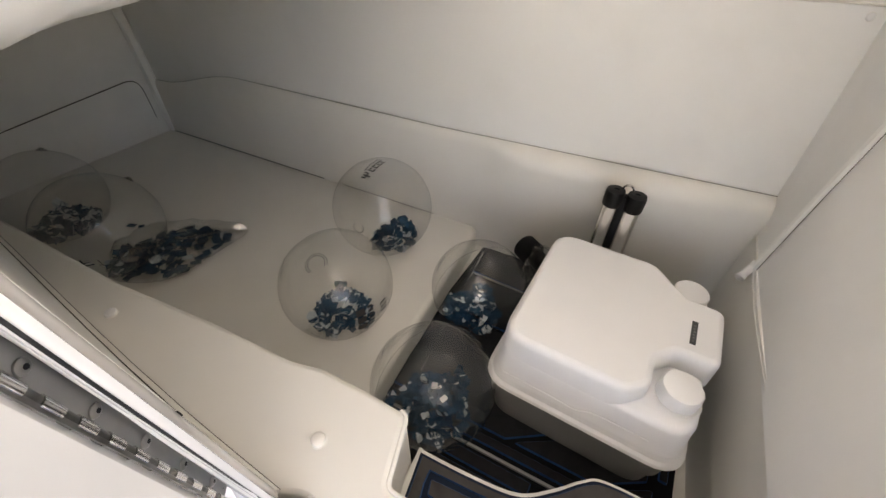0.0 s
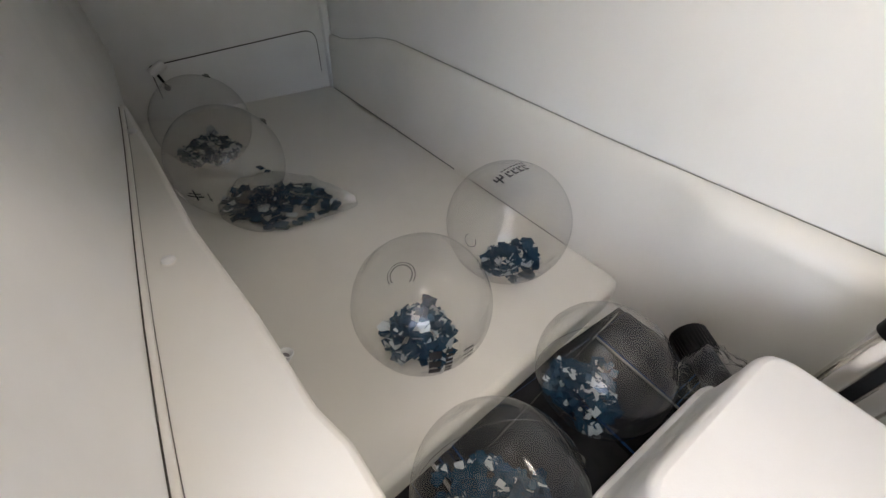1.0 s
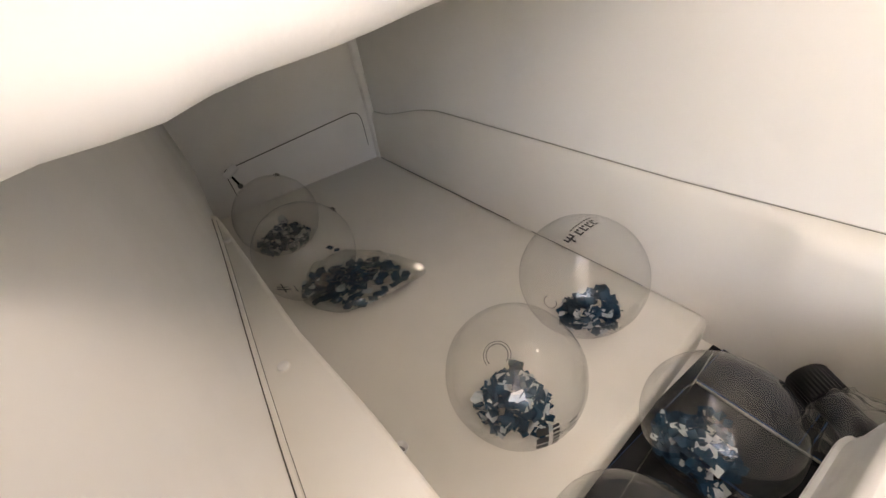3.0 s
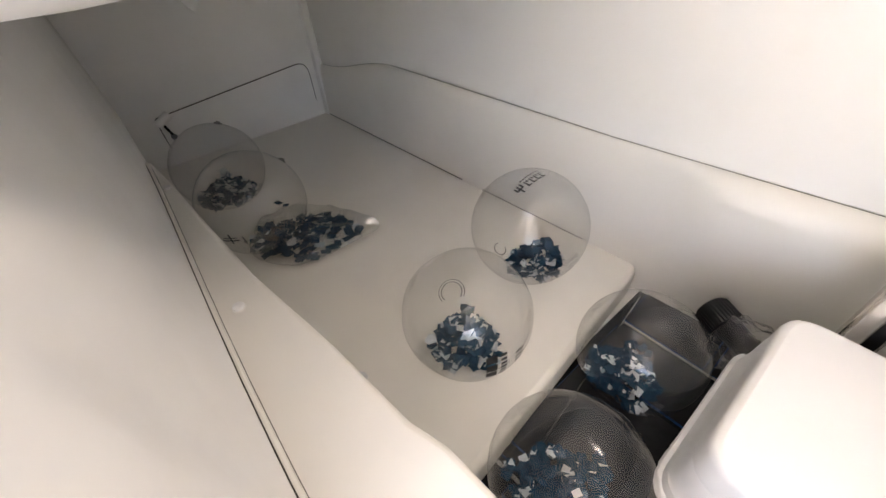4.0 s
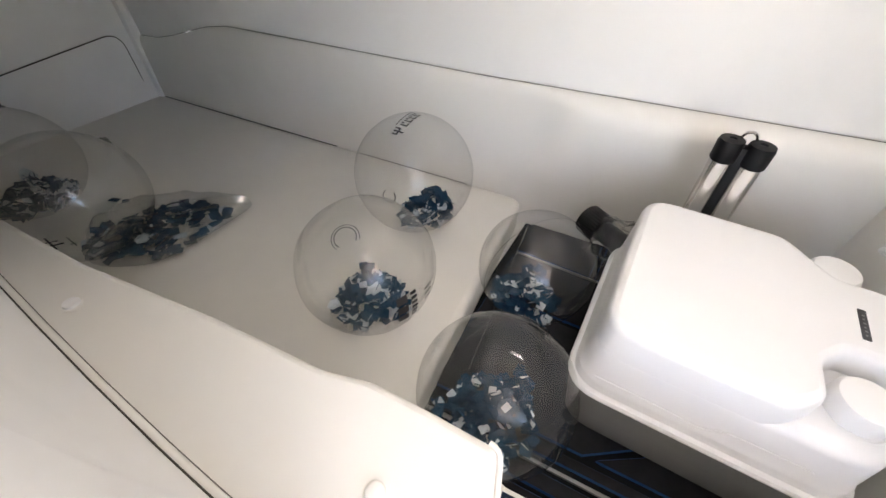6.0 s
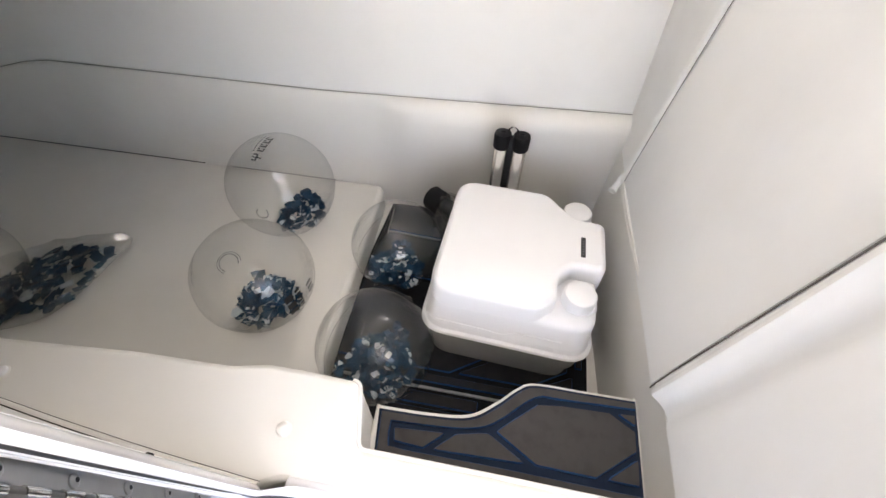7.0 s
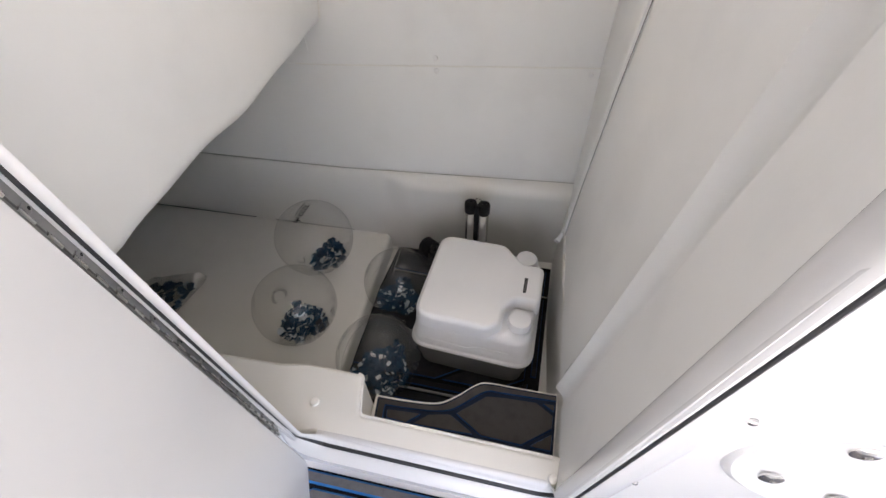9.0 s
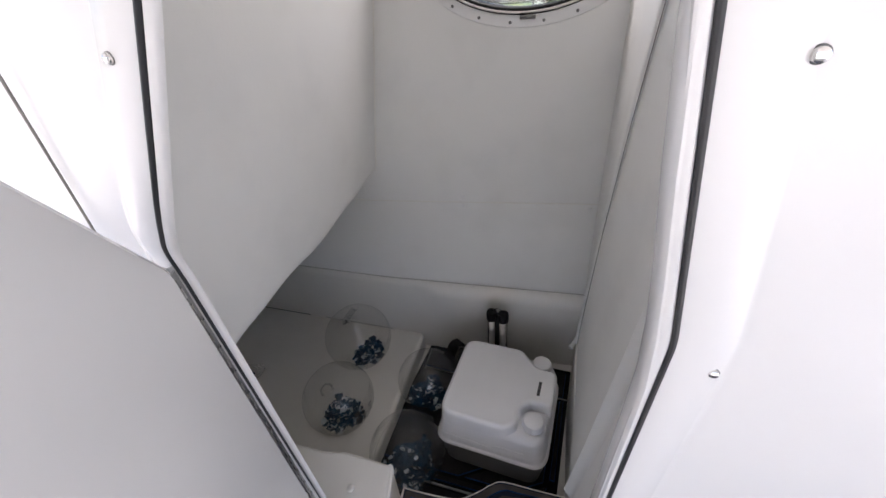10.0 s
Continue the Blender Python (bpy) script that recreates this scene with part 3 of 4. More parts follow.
def band(name, a, b, z, mat, parent, thick=0.005, bevel=0.0035):
    """A strip of foam between two lines, with sloping blue edges."""
    bm = bmesh.new()
    lo, hi = [], []
    for p, q in zip(a, b):
        d = (q - p).normalized() * bevel
        e = d * 0.5
        lo.append([bm.verts.new((p.x + e.x, p.y + e.y, z)), bm.verts.new((q.x - e.x, q.y - e.y, z))])
        hi.append([bm.verts.new((p.x + d.x, p.y + d.y, z + thick)), bm.verts.new((q.x - d.x, q.y - d.y, z + thick))])
    for i in range(len(a) - 1):
        bm.faces.new((hi[i][0], hi[i + 1][0], hi[i + 1][1], hi[i][1]))
        for e in (0, 1):
            bm.faces.new((lo[i][e], lo[i + 1][e], hi[i + 1][e], hi[i][e])).material_index = 1
    for i in (0, -1):
        bm.faces.new((lo[i][0], lo[i][1], hi[i][1], hi[i][0])).material_index = 1
    return part(name, bm, [mat, BLUE], parent, smooth=False)


top_a, top_b = spaced(outer, 30), spaced([(p[0], p[1] + G) for p in tl], 30)
out_edge = top_a[::-1] + spaced([(-0.104, 0.140), (-0.097, 0.106)], 2) + spaced([(-0.05, 0.107), (0.10, 0.116), (0.328, 0.131)], 12)
in_edge = top_b[::-1] + spaced([(-0.083, 0.142), (-0.078, 0.124)], 2) + spaced([(-0.05, 0.125), (0.10, 0.135), (0.327, 0.147)], 12)
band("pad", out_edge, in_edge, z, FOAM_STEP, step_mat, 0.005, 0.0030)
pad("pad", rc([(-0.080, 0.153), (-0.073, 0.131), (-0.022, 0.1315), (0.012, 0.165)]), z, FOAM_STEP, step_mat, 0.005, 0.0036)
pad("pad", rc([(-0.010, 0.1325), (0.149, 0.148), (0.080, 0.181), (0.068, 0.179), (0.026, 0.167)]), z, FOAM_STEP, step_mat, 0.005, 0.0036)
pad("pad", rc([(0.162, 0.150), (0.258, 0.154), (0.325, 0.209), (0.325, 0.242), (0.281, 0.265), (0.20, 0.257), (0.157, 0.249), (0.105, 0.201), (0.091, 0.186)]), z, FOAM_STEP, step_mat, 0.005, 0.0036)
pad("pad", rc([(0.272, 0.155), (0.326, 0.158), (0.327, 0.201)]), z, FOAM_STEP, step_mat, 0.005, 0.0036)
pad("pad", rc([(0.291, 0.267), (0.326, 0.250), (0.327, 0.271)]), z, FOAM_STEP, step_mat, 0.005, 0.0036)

# floor mats in the well
well_mat = thing("floor_mat", "dark grey foam floor mat with blue-edged grooves", "deck mat", (0.0, 0.5, -0.008))
z = -0.006
part("base_layer", block([(-0.33, 0.13), (0.305, 0.13), (0.296, 0.90), (-0.33, 0.89)], -0.008, -0.006, 0), GROOVE, well_mat, "black groove layer")
part("joint_strip", block([(-0.31, 0.283), (0.31, 0.318), (0.31, 0.3235), (-0.31, 0.2885)], -0.007, 0.001, 0), CAULK, well_mat, "white joint strip, greyed for the shaded well")
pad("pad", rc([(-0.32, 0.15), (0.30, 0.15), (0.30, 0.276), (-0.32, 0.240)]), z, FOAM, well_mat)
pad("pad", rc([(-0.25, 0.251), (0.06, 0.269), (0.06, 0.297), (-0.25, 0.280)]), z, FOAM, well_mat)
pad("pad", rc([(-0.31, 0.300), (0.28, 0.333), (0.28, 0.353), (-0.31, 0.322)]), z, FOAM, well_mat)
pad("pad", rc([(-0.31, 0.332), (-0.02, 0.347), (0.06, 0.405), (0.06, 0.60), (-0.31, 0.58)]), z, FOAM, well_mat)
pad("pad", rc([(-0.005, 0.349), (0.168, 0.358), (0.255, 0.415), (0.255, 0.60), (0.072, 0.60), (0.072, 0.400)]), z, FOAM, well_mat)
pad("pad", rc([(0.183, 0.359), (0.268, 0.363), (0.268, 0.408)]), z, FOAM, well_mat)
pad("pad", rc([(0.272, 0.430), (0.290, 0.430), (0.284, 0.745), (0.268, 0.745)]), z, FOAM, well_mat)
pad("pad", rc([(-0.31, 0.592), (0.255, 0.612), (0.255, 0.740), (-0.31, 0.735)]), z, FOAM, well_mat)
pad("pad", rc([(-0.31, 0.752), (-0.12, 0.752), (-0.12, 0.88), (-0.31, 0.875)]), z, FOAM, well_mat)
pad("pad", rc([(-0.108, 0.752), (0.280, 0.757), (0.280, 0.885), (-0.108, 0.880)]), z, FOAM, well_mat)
part("joint_strip", block([(-0.2602, 0.391), (-0.2578, 0.391), (-0.3168, 0.846), (-0.3192, 0.846)], -0.007, -0.001, 0), CAULK, well_mat, "white joint strip, greyed for the shaded well")
part("joint_strip", block([(-0.302, 0.7465), (0.30, 0.7535), (0.30, 0.7562), (-0.302, 0.7492)], -0.007, -0.001, 0), CAULK, well_mat, "white joint strip, greyed for the shaded well")

# cockpit deck outside with its mat
structure("deck", block([(-2.2, -1.15), (1.9, -1.15), (1.9, 0.02), (-2.2, 0.02)], 0.10, DECK - 0.004, 0), OUTER, "white cockpit deck outside the doorway", category="deck")
deck_mat = thing("deck_mat", "grey foam deck mat with bright blue grooves", "deck mat", (0, -0.4, DECK))
z = DECK - 0.0015
part("base_layer", block([(-1.2, -1.0), (1.3, -1.0), (1.3, 0.090), (-1.2, -0.090)], DECK - 0.004, z, 0), GROOVE, deck_mat, "black groove layer")


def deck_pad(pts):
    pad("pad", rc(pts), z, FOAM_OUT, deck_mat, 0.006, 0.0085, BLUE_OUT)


def fore(x):
    """The first groove of the deck mat, a little out of square with the sill."""
    return -0.0335 + 0.0725 * x


deck_pad([(-1.19, fore(-1.19)), (1.29, fore(1.29)), (1.29, fore(1.29) + 0.026), (-1.19, fore(-1.19) + 0.026)])
deck_pad([(-1.19, fore(-1.19) - 0.007), (-0.245, fore(-0.245) - 0.007), (-0.222, -0.068), (-0.120, -0.25), (-1.19, -0.25)])
deck_pad([(-0.236, fore(-0.236) - 0.006), (-0.182, fore(-0.182) - 0.006), (-0.211, -0.066)])
deck_pad([(-0.174, fore(-0.174) - 0.007), (0.112, fore(0.112) - 0.007), (0.035, -0.25), (-0.103, -0.25), (-0.203, -0.074)])
deck_pad([(0.127, -0.045), (0.232, -0.25), (0.053, -0.25)])
deck_pad([(0.142, fore(0.142) - 0.007), (1.29, fore(1.29) - 0.007), (1.29, -0.25), (0.250, -0.25)])
for i in range(6):
    deck_pad([(-1.19 + 0.415 * i, -0.262), (-0.787 + 0.415 * i, -0.262), (-0.787 + 0.415 * i, -0.98), (-1.19 + 0.415 * i, -0.98)])
# far side of the cockpit: an unseen side, its height set for low light
structure("gunwale", block([(-2.2, -1.45), (1.9, -1.45), (1.9, -1.15), (-2.2, -1.15)], -0.3, 0.46, 0.03), OUTER, "unseen white boat side added along the cockpit", category="boat side")
# unseen roof, added to keep high sky and sun off the doorway
structure("sky_block_roof", block(round_corners([(-2.6, -2.9), (2.6, -2.9), (2.6, 1.7), (-2.6, 1.7)], 0.3, 5), 2.10, 2.17, 0.02), OUTER, "unseen white roof added over the console to block the sky", category="roof")


# ---------------------------------------------------------------- open door leaf on a piano hinge
AX0 = Vector((-0.187, face_y(0.44, -0.183) - 0.006, 0.44))
AX1 = Vector((-0.149, face_y(1.145, -0.183) - 0.006, 1.145))
AX = (AX1 - AX0).normalized()
SWING = Matrix.Translation(AX0) @ Matrix.Rotation(radians(-62), 4, AX) @ Matrix.Translation(-AX0)


def hinge_at(z):
    return AX0 + AX * ((z - AX0.z) / AX.z)


leaf_line = round_corners([(-0.193, 0.238), (0.360, 0.238), (0.405, 1.185), (0.36, 1.45), (0.31, 1.62), (0.14, 1.565), (-0.152, 1.150)],
                          [0.03, 0.05, 0.15, 0.15, 0.03, 0.10, 0.05], 6)
leaf_loop = turned_left([Vector(p) for p in leaf_line])


def leaf_ring(d, out):
    return [SWING @ Vector((p.x, face_y(p.y, p.x) - 0.005 - out, p.y)) for p in inset(leaf_loop, d)]


leaf = thing("door_leaf", "glossy white moulded door leaf standing half open", "door", hinge_at(0.25), kind="structure")
part("leaf_panel", loft([leaf_ring(0.006, 0), leaf_ring(0.002, 0.002), leaf_ring(0, 0.006), leaf_ring(0, 0.030), leaf_ring(0.004, 0.036), leaf_ring(0.012, 0.038)]), OUTER, leaf)
hinge = thing("piano_hinge", "long steel piano hinge with round screw heads", "hinge", hinge_at(0.3), kind="structure")
hz = steps(0.445, 1.14, 2)
side = Vector((0.45, 0.9, 0.08)).normalized()
flat = Vector((1, 0, 0.04)).normalized()
plate = Vector((-0.62, 0.78, 0)).normalized()
front = Vector((0.78, 0.62, 0)).normalized()
part("frame_strip", sheet([[hinge_at(z) + plate * 0.0030 for z in hz], [hinge_at(z) + plate * 0.0165 for z in hz]], front * -0.002), KNUCKLE, hinge)
turned = SWING.to_3x3() @ flat
inward = SWING.to_3x3() @ Vector((0, 1, 0))
part("leaf_strip", sheet([[hinge_at(z) + turned * 0.001 + inward * 0.0036 for z in hz], [hinge_at(z) + turned * 0.0035 + inward * 0.0036 for z in hz]], inward * -0.0025), KNUCKLE, hinge)
# bright and dark steel alternate to imitate highlights along the knuckles
for i in range(26):
    z = 0.446 + 0.0265 * i
    part("knuckle", tube([hinge_at(z), hinge_at(z + 0.0150)], 0.0042, sides=12), GLINT_STEEL, hinge)
    part("knuckle", tube([hinge_at(z + 0.0155), hinge_at(z + 0.0260)], 0.0036, sides=10), STEEL, hinge)
for i in range(12):
    c = hinge_at(0.477 + 0.0533 * i) + plate * 0.0098
    screw = part("screw", lathe([(0.0046, 0), (0.0044, 0.0010), (0.0030, 0.0019), (0.0001, 0.0023)], c, front, 16), KNUCKLE, hinge, "domed steel screw head")
    part("slot", lathe([(0.0016, 0.0018), (0.0016, 0.0024), (0.0001, 0.0024)], c, front, 8), BLACK_PLASTIC, screw)


# ---------------------------------------------------------------- fasteners
def plug(name, at, axis, r, label, category, group, mat=PLASTIC, h=0.004):
    t = thing(name, label, category, at, group)
    part("cap", lathe([(r, 0), (r * 1.02, h * 0.35), (r * 0.9, h * 0.8), (r * 0.6, h), (0.0001, h * 1.05)], at, axis, 20), mat, t)
    part("collar", lathe([(r * 1.18, 0), (r * 1.18, h * 0.15), (r * 1.03, h * 0.22)], at, axis, 20), GELCOAT if mat in (PLASTIC, GELCOAT) else STEEL, t)
    return t


for x, y in ((-0.207, 0.083), (-0.653, 0.056), (-1.12, 0.058), (0.316, 0.066)):
    plug("snap_plug", (x, y, LEDGE), (0, 0, 1), 0.0095, "small round cream plug set in the ledge", "plug", "plugs on the ledge", PLASTIC if x < -0.3 else GELCOAT, 0.006)
for x, z in ((-0.166, 0.700), (-0.168, 0.735)):
    y = (back_panel(x, 0.965).y if z < 0.71 else back_top(x, z).y)
    plug("snap_plug", (x, y, z), (0, -1, 0.12), 0.0075, "small round plug beside the wall seam", "plug", "plugs on the back wall")
plug("snap_plug", (0.280, back_panel(0.28, 0.95).y, 0.695), (0, -1, 0.12), 0.0065, "small round plug near the wall corner", "plug", "plugs on the back wall")
for x, z, out in ((0.389, 0.851, 0.002), (0.377, 0.600, 0.002), (0.3645, 1.3435, 0.003), (0.384, 1.109, 0.005), (-0.062, 1.360, 0.0085)):
    plug("screw_head", (x, face_y(z, x) - out, z), (0, -1, 0), 0.004, "steel screw head in the white outer wall", "screw", "outer wall screws", CHROME)
for at in ((-0.194, -0.0010, 0.571), (-0.2635, -0.0140, 0.523)):
    plug("screw_head", at, (0, 1, 0.06), 0.0029, "dark screw in the inner door rim", "screw", "door rim screws", BLACK_PLASTIC, 0.0014)


# round boss with large screws beside the doorway
boss_c = Vector((0.505, face_y(0.775, 0.505) - 0.002, 0.775))
boss = thing("wall_boss", "raised round white moulded boss on the outer wall", "wall fitting", boss_c)
part("rim", lathe([(0.098, 0), (0.096, 0.006), (0.088, 0.011), (0.078, 0.008), (0.060, 0.001), (0.0001, -0.001)], boss_c, (0, -1, 0), 48), OUTER, boss)
for dx, dz in ((-0.037, -0.048), (-0.018, 0.050), (0.055, 0.03), (0.03, -0.062)):
    c = boss_c + Vector((dx, -0.004, dz))
    part("screw", lathe([(0.011, 0), (0.011, 0.002), (0.007, 0.004), (0.0035, 0.0045), (0.003, 0.001), (0.0001, 0.001)], c, (0, -1, 0), 18), CHROME, boss)


# ---------------------------------------------------------------- portable toilet
toilet = thing("portable_toilet", "white portable toilet on a grey waste tank", "toilet", (0.08, 0.52, 0.0))


def rect(x0, x1, y0, y1, r, n=6):
    return turned_left([Vector(p) for p in round_corners([(x0, y0), (x1, y0), (x1, y1), (x0, y1)], r, n)])


def stack(levels, cap=True):
    return loft([[Vector((p.x, p.y, z)) for p in rect(x0, x1, y0, y1, r)] for z, x0, x1, y0, y1, r in levels], cap)


TX0, TX1, TY0, TY1 = -0.087, 0.248, 0.373, 0.701


def lev(z, g, r=0.05):
    return (z, TX0 - g, TX1 + g, TY0 - g, TY1 + g, r)


tank = part("waste_tank", stack([lev(-0.001, -0.034, 0.05), lev(0.004, -0.026, 0.05), lev(0.034, -0.012, 0.05), lev(0.038, -0.006, 0.05), lev(0.092, -0.003), lev(0.097, 0.002), lev(0.155, 0.004), lev(0.156, -0.01)]), GREY_TANK, toilet, "dark grey plastic waste tank")
body = part("flush_tank", stack([lev(0.138, 0.000), lev(0.155, 0.004), lev(0.156, 0.011, 0.055), lev(0.162, 0.013, 0.056), lev(0.167, 0.011, 0.055), lev(0.170, 0.005), lev(0.181, 0.003), lev(0.186, 0.003), lev(0.189, 0.001), lev(0.215, -0.001), lev(0.244, -0.003), lev(0.252, -0.006), lev(0.257, -0.013, 0.048), lev(0.259, -0.024, 0.045)]), PLASTIC, toilet)
# moulded step line sweeping along the side
part("mould_line", tube(smooth_line([(-0.06, 0.3705, 0.200), (0.03, 0.3703, 0.198), (0.075, 0.3703, 0.194), (0.095, 0.3705, 0.206), (0.12, 0.3706, 0.211), (0.19, 0.3712, 0.210)], 4), 0.0011), PLASTIC, body)
lid_line = [(TX0 + 0.005, TY0 + 0.005), (0.130, TY0 + 0.005), (0.162, 0.410), (0.160, 0.462), (0.186, 0.492), (0.253, 0.494), (0.253, 0.630), (0.186, 0.632), (0.158, 0.660), (0.126, TY1 - 0.005), (TX0 + 0.005, TY1 - 0.005)]
lid_loop = turned_left([Vector(p) for p in round_corners(lid_line, [0.05, 0.045, 0.03, 0.03, 0.02, 0.022, 0.022, 0.02, 0.03, 0.05, 0.05], 6)])
lid_levels = [(0.236, -0.0015), (0.268, 0.0), (0.286, 0.001), (0.2935, 0.003), (0.2975, 0.007), (0.2995, 0.013)]
lid = part("lid", loft([[Vector((p.x, p.y, z)) for p in inset(lid_loop, d)] for z, d in lid_levels]), PLASTIC, toilet)
name_plate = part("name_plate", block(rect(0.1995, 0.2090, 0.520, 0.574, 0.0015, 2), 0.2990, 0.3001, 0), LABEL, lid, "small black printed label")
for k, w in enumerate((0.0045, 0.0050, 0.0040, 0.0045, 0.0050, 0.0045)):
    y0 = 0.5265 + 0.0070 * k
    part("bar", block(rect(0.2032, 0.2055 + 0.0008 * (k % 2), y0, y0 + w * 0.55, 0.0004, 2), 0.2998, 0.3004, 0), GREY_INK, name_plate, "small pale printed bar")
for cx, cy in ((0.205, 0.440), (0.196, 0.664)):
    base = part("cap_seat", lathe([(0.040, 0.244), (0.039, 0.256), (0.036, 0.259), (0.030, 0.256)], (cx, cy, 0), sides=36), PLASTIC, toilet)
    bm = bmesh.new()
    loops = []
    for r, h in ((0.030, 0.255), (0.0315, 0.262), (0.0315, 0.282), (0.029, 0.287), (0.020, 0.289), (0.0005, 0.289)):
        loops.append([Vector((cx + r * (1 + (0.035 if i % 6 < 3 and 0.258 < h < 0.285 else 0)) * math.cos(2 * math.pi * i / 48), cy + r * (1 + (0.035 if i % 6 < 3 and 0.258 < h < 0.285 else 0)) * math.sin(2 * math.pi * i / 48), h)) for i in range(48)])
    part("filler_cap", loft(loops, True, bm), PLASTIC, toilet, "ribbed white screw cap")
# pour-out spout with its black ribbed cap
spout_dir = Vector((-0.80, 0.42, 0.05)).normalized()
sp0 = Vector((-0.090, 0.716, 0.157))
part("spout", lathe([(0.026, -0.03), (0.025, 0.0), (0.023, 0.004), (0.023, 0.046)], sp0, spout_dir, 28), BLACK_PLASTIC, toilet, "black plastic spout")
# crumpled clear film still tied round the spout
bm = lathe([(0.046, -0.055), (0.050, -0.040), (0.047, -0.022), (0.050, -0.004), (0.044, 0.012), (0.047, 0.026), (0.038, 0.038), (0.033, 0.046)], sp0, spout_dir, 56)
for v in bm.verts:
    away = v.co - sp0 - spout_dir * (v.co - sp0).dot(spout_dir)
    v.co += away * (0.55 * noise.noise(v.co * 38) + 0.35 * abs(noise.noise(v.co * 90))) + spout_dir * 0.008 * noise.noise(v.co * 60)
part("film", bm, FILM, toilet, "crumpled clear plastic film", True, 70)
loops = []
q = Vector((0, 0, 1)).rotation_difference(spout_dir)
for r, h in ((0.026, 0.046), (0.031, 0.048), (0.031, 0.090), (0.028, 0.095), (0.0005, 0.096)):
    loops.append([sp0 + q @ Vector((r * (1 + (0.055 if i % 2 and 0.047 < h < 0.092 else 0)) * math.cos(2 * math.pi * i / 64), r * (1 + (0.055 if i % 2 and 0.047 < h < 0.092 else 0)) * math.sin(2 * math.pi * i / 64), h)) for i in range(64)])
part("spout_cap", loft(loops), BLACK_PLASTIC, toilet, "black ribbed spout cap")
plate = part("latch_plate", sheet([[(-0.0955, 0.478, 0.044), (-0.0965, 0.478, 0.090)], [(-0.0955, 0.515, 0.044), (-0.0965, 0.515, 0.090)]], (0.010, 0, 0)), PLASTIC, toilet, "small white latch plate with two holes")
for zz in (0.063, 0.083):
    part("hole", lathe([(0.004, 0), (0.004, 0.0006), (0.0001, 0.0008)], (-0.0962, 0.4965, zz - 0.006), (-1, 0, 0), 12), BLACK_PLASTIC, plate)


# ---------------------------------------------------------------- pair of tubes behind the toilet
tubes = thing("tube_pair", "two polished metal tubes with black end caps, clipped together", "tubes", (0.02, 0.738, 0.0))
for x in (-0.001, 0.0405):
    y = 0.740
    part("tube", lathe([(0.0165, 0.0), (0.0165, 0.388)], (x, y, 0.002), sides=32), CHROME, tubes)
    cap = part("end_cap", lathe([(0.0178, 0.372), (0.0190, 0.374), (0.0195, 0.402), (0.0180, 0.408), (0.0060, 0.409), (0.0050, 0.4065), (0.0001, 0.4065)], (x, y, 0), sides=32), BLACK_PLASTIC, tubes, "black plastic end cap")
    part("foot_cap", lathe([(0.019, 0.0), (0.019, 0.03), (0.017, 0.034)], (x, y, -0.001), sides=28), BLACK_PLASTIC, tubes, "black plastic end cap")
part("rail", block(rect(0.013, 0.0265, 0.731, 0.749, 0.002, 2), 0.0, 0.400, 0.001), BLACK_PLASTIC, tubes, "black strip joining the tubes")
part("clip", tube(smooth_line([(0.010, 0.750, 0.398), (0.011, 0.750, 0.414), (0.020, 0.748, 0.421), (0.029, 0.750, 0.414), (0.030, 0.750, 0.398)], 4), 0.0022), CHROME, tubes, "bent steel clip")

# white hook on the side wall
hook = thing("wall_clip", "small white plastic clip on the wall seam", "clip", (0.292, 0.79, 0.275))
part("barrel", tube([(0.300, 0.815, 0.288), (0.283, 0.783, 0.272)], 0.0075, sides=14), PLASTIC, hook)
part("nose", lathe([(0.0075, 0), (0.0095, 0.003), (0.0095, 0.008), (0.004, 0.010), (0.0035, 0.006), (0.0001, 0.006)], (0.283, 0.783, 0.272), (-0.47, -0.83, -0.3), 18), PLASTIC, hook)
# small ring under the ledge lip
eye = thing("ledge_ring", "small white ring fixed on the ledge edge", "ring", (-0.454, 0.139, 0.256))
part("ring", lathe([(0.0070, -0.010), (0.0076, 0.0), (0.0090, 0.007), (0.0095, 0.009), (0.0084, 0.0095), (0.0068, 0.006), (0.0066, -0.004)], (-0.454, 0.143, 0.256), (0.05, 0.45, 0.90), 20), PLASTIC, eye)
# grey disc stands in for the shade inside the ring
part("bore", lathe([(0.0067, 0.0), (0.0001, 0.0005)], (-0.454, 0.143, 0.256), (0.05, 0.45, 0.90), 16), GREY_TANK, eye, "grey disc drawn for the shaded hollow of the ring")
part("base", lathe([(0.009, 0), (0.007, 0.006), (0.0001, 0.007)], (-0.454, 0.134, 0.250), (0.1, 1, 0.2), 14), PLASTIC, eye)
# fittings on the far wall
latch = thing("hatch_latch", "small white latch with a dark stay on the end wall", "latch", (-1.80, 0.15, 0.23))
part("latch_body", tube([(-1.795, 0.185, 0.252), (-1.785, 0.135, 0.228)], 0.014, sides=12), PLASTIC, latch)
part("stay", tube([(-1.79, 0.152, 0.228), (-1.786, 0.166, 0.182)], 0.0045), BLACK_PLASTIC, latch, "short dark stay")
part("stay_knob", lathe([(0.010, -0.008), (0.011, 0.0), (0.007, 0.009), (0.0001, 0.010)], (-1.786, 0.167, 0.176), (1, 0, 0.2), 14), GREY_TANK, latch, "dark grey knob")
bracket = thing("wall_bracket", "dim pointed bracket high on the end wall", "bracket", (-1.80, 0.405, 0.57))
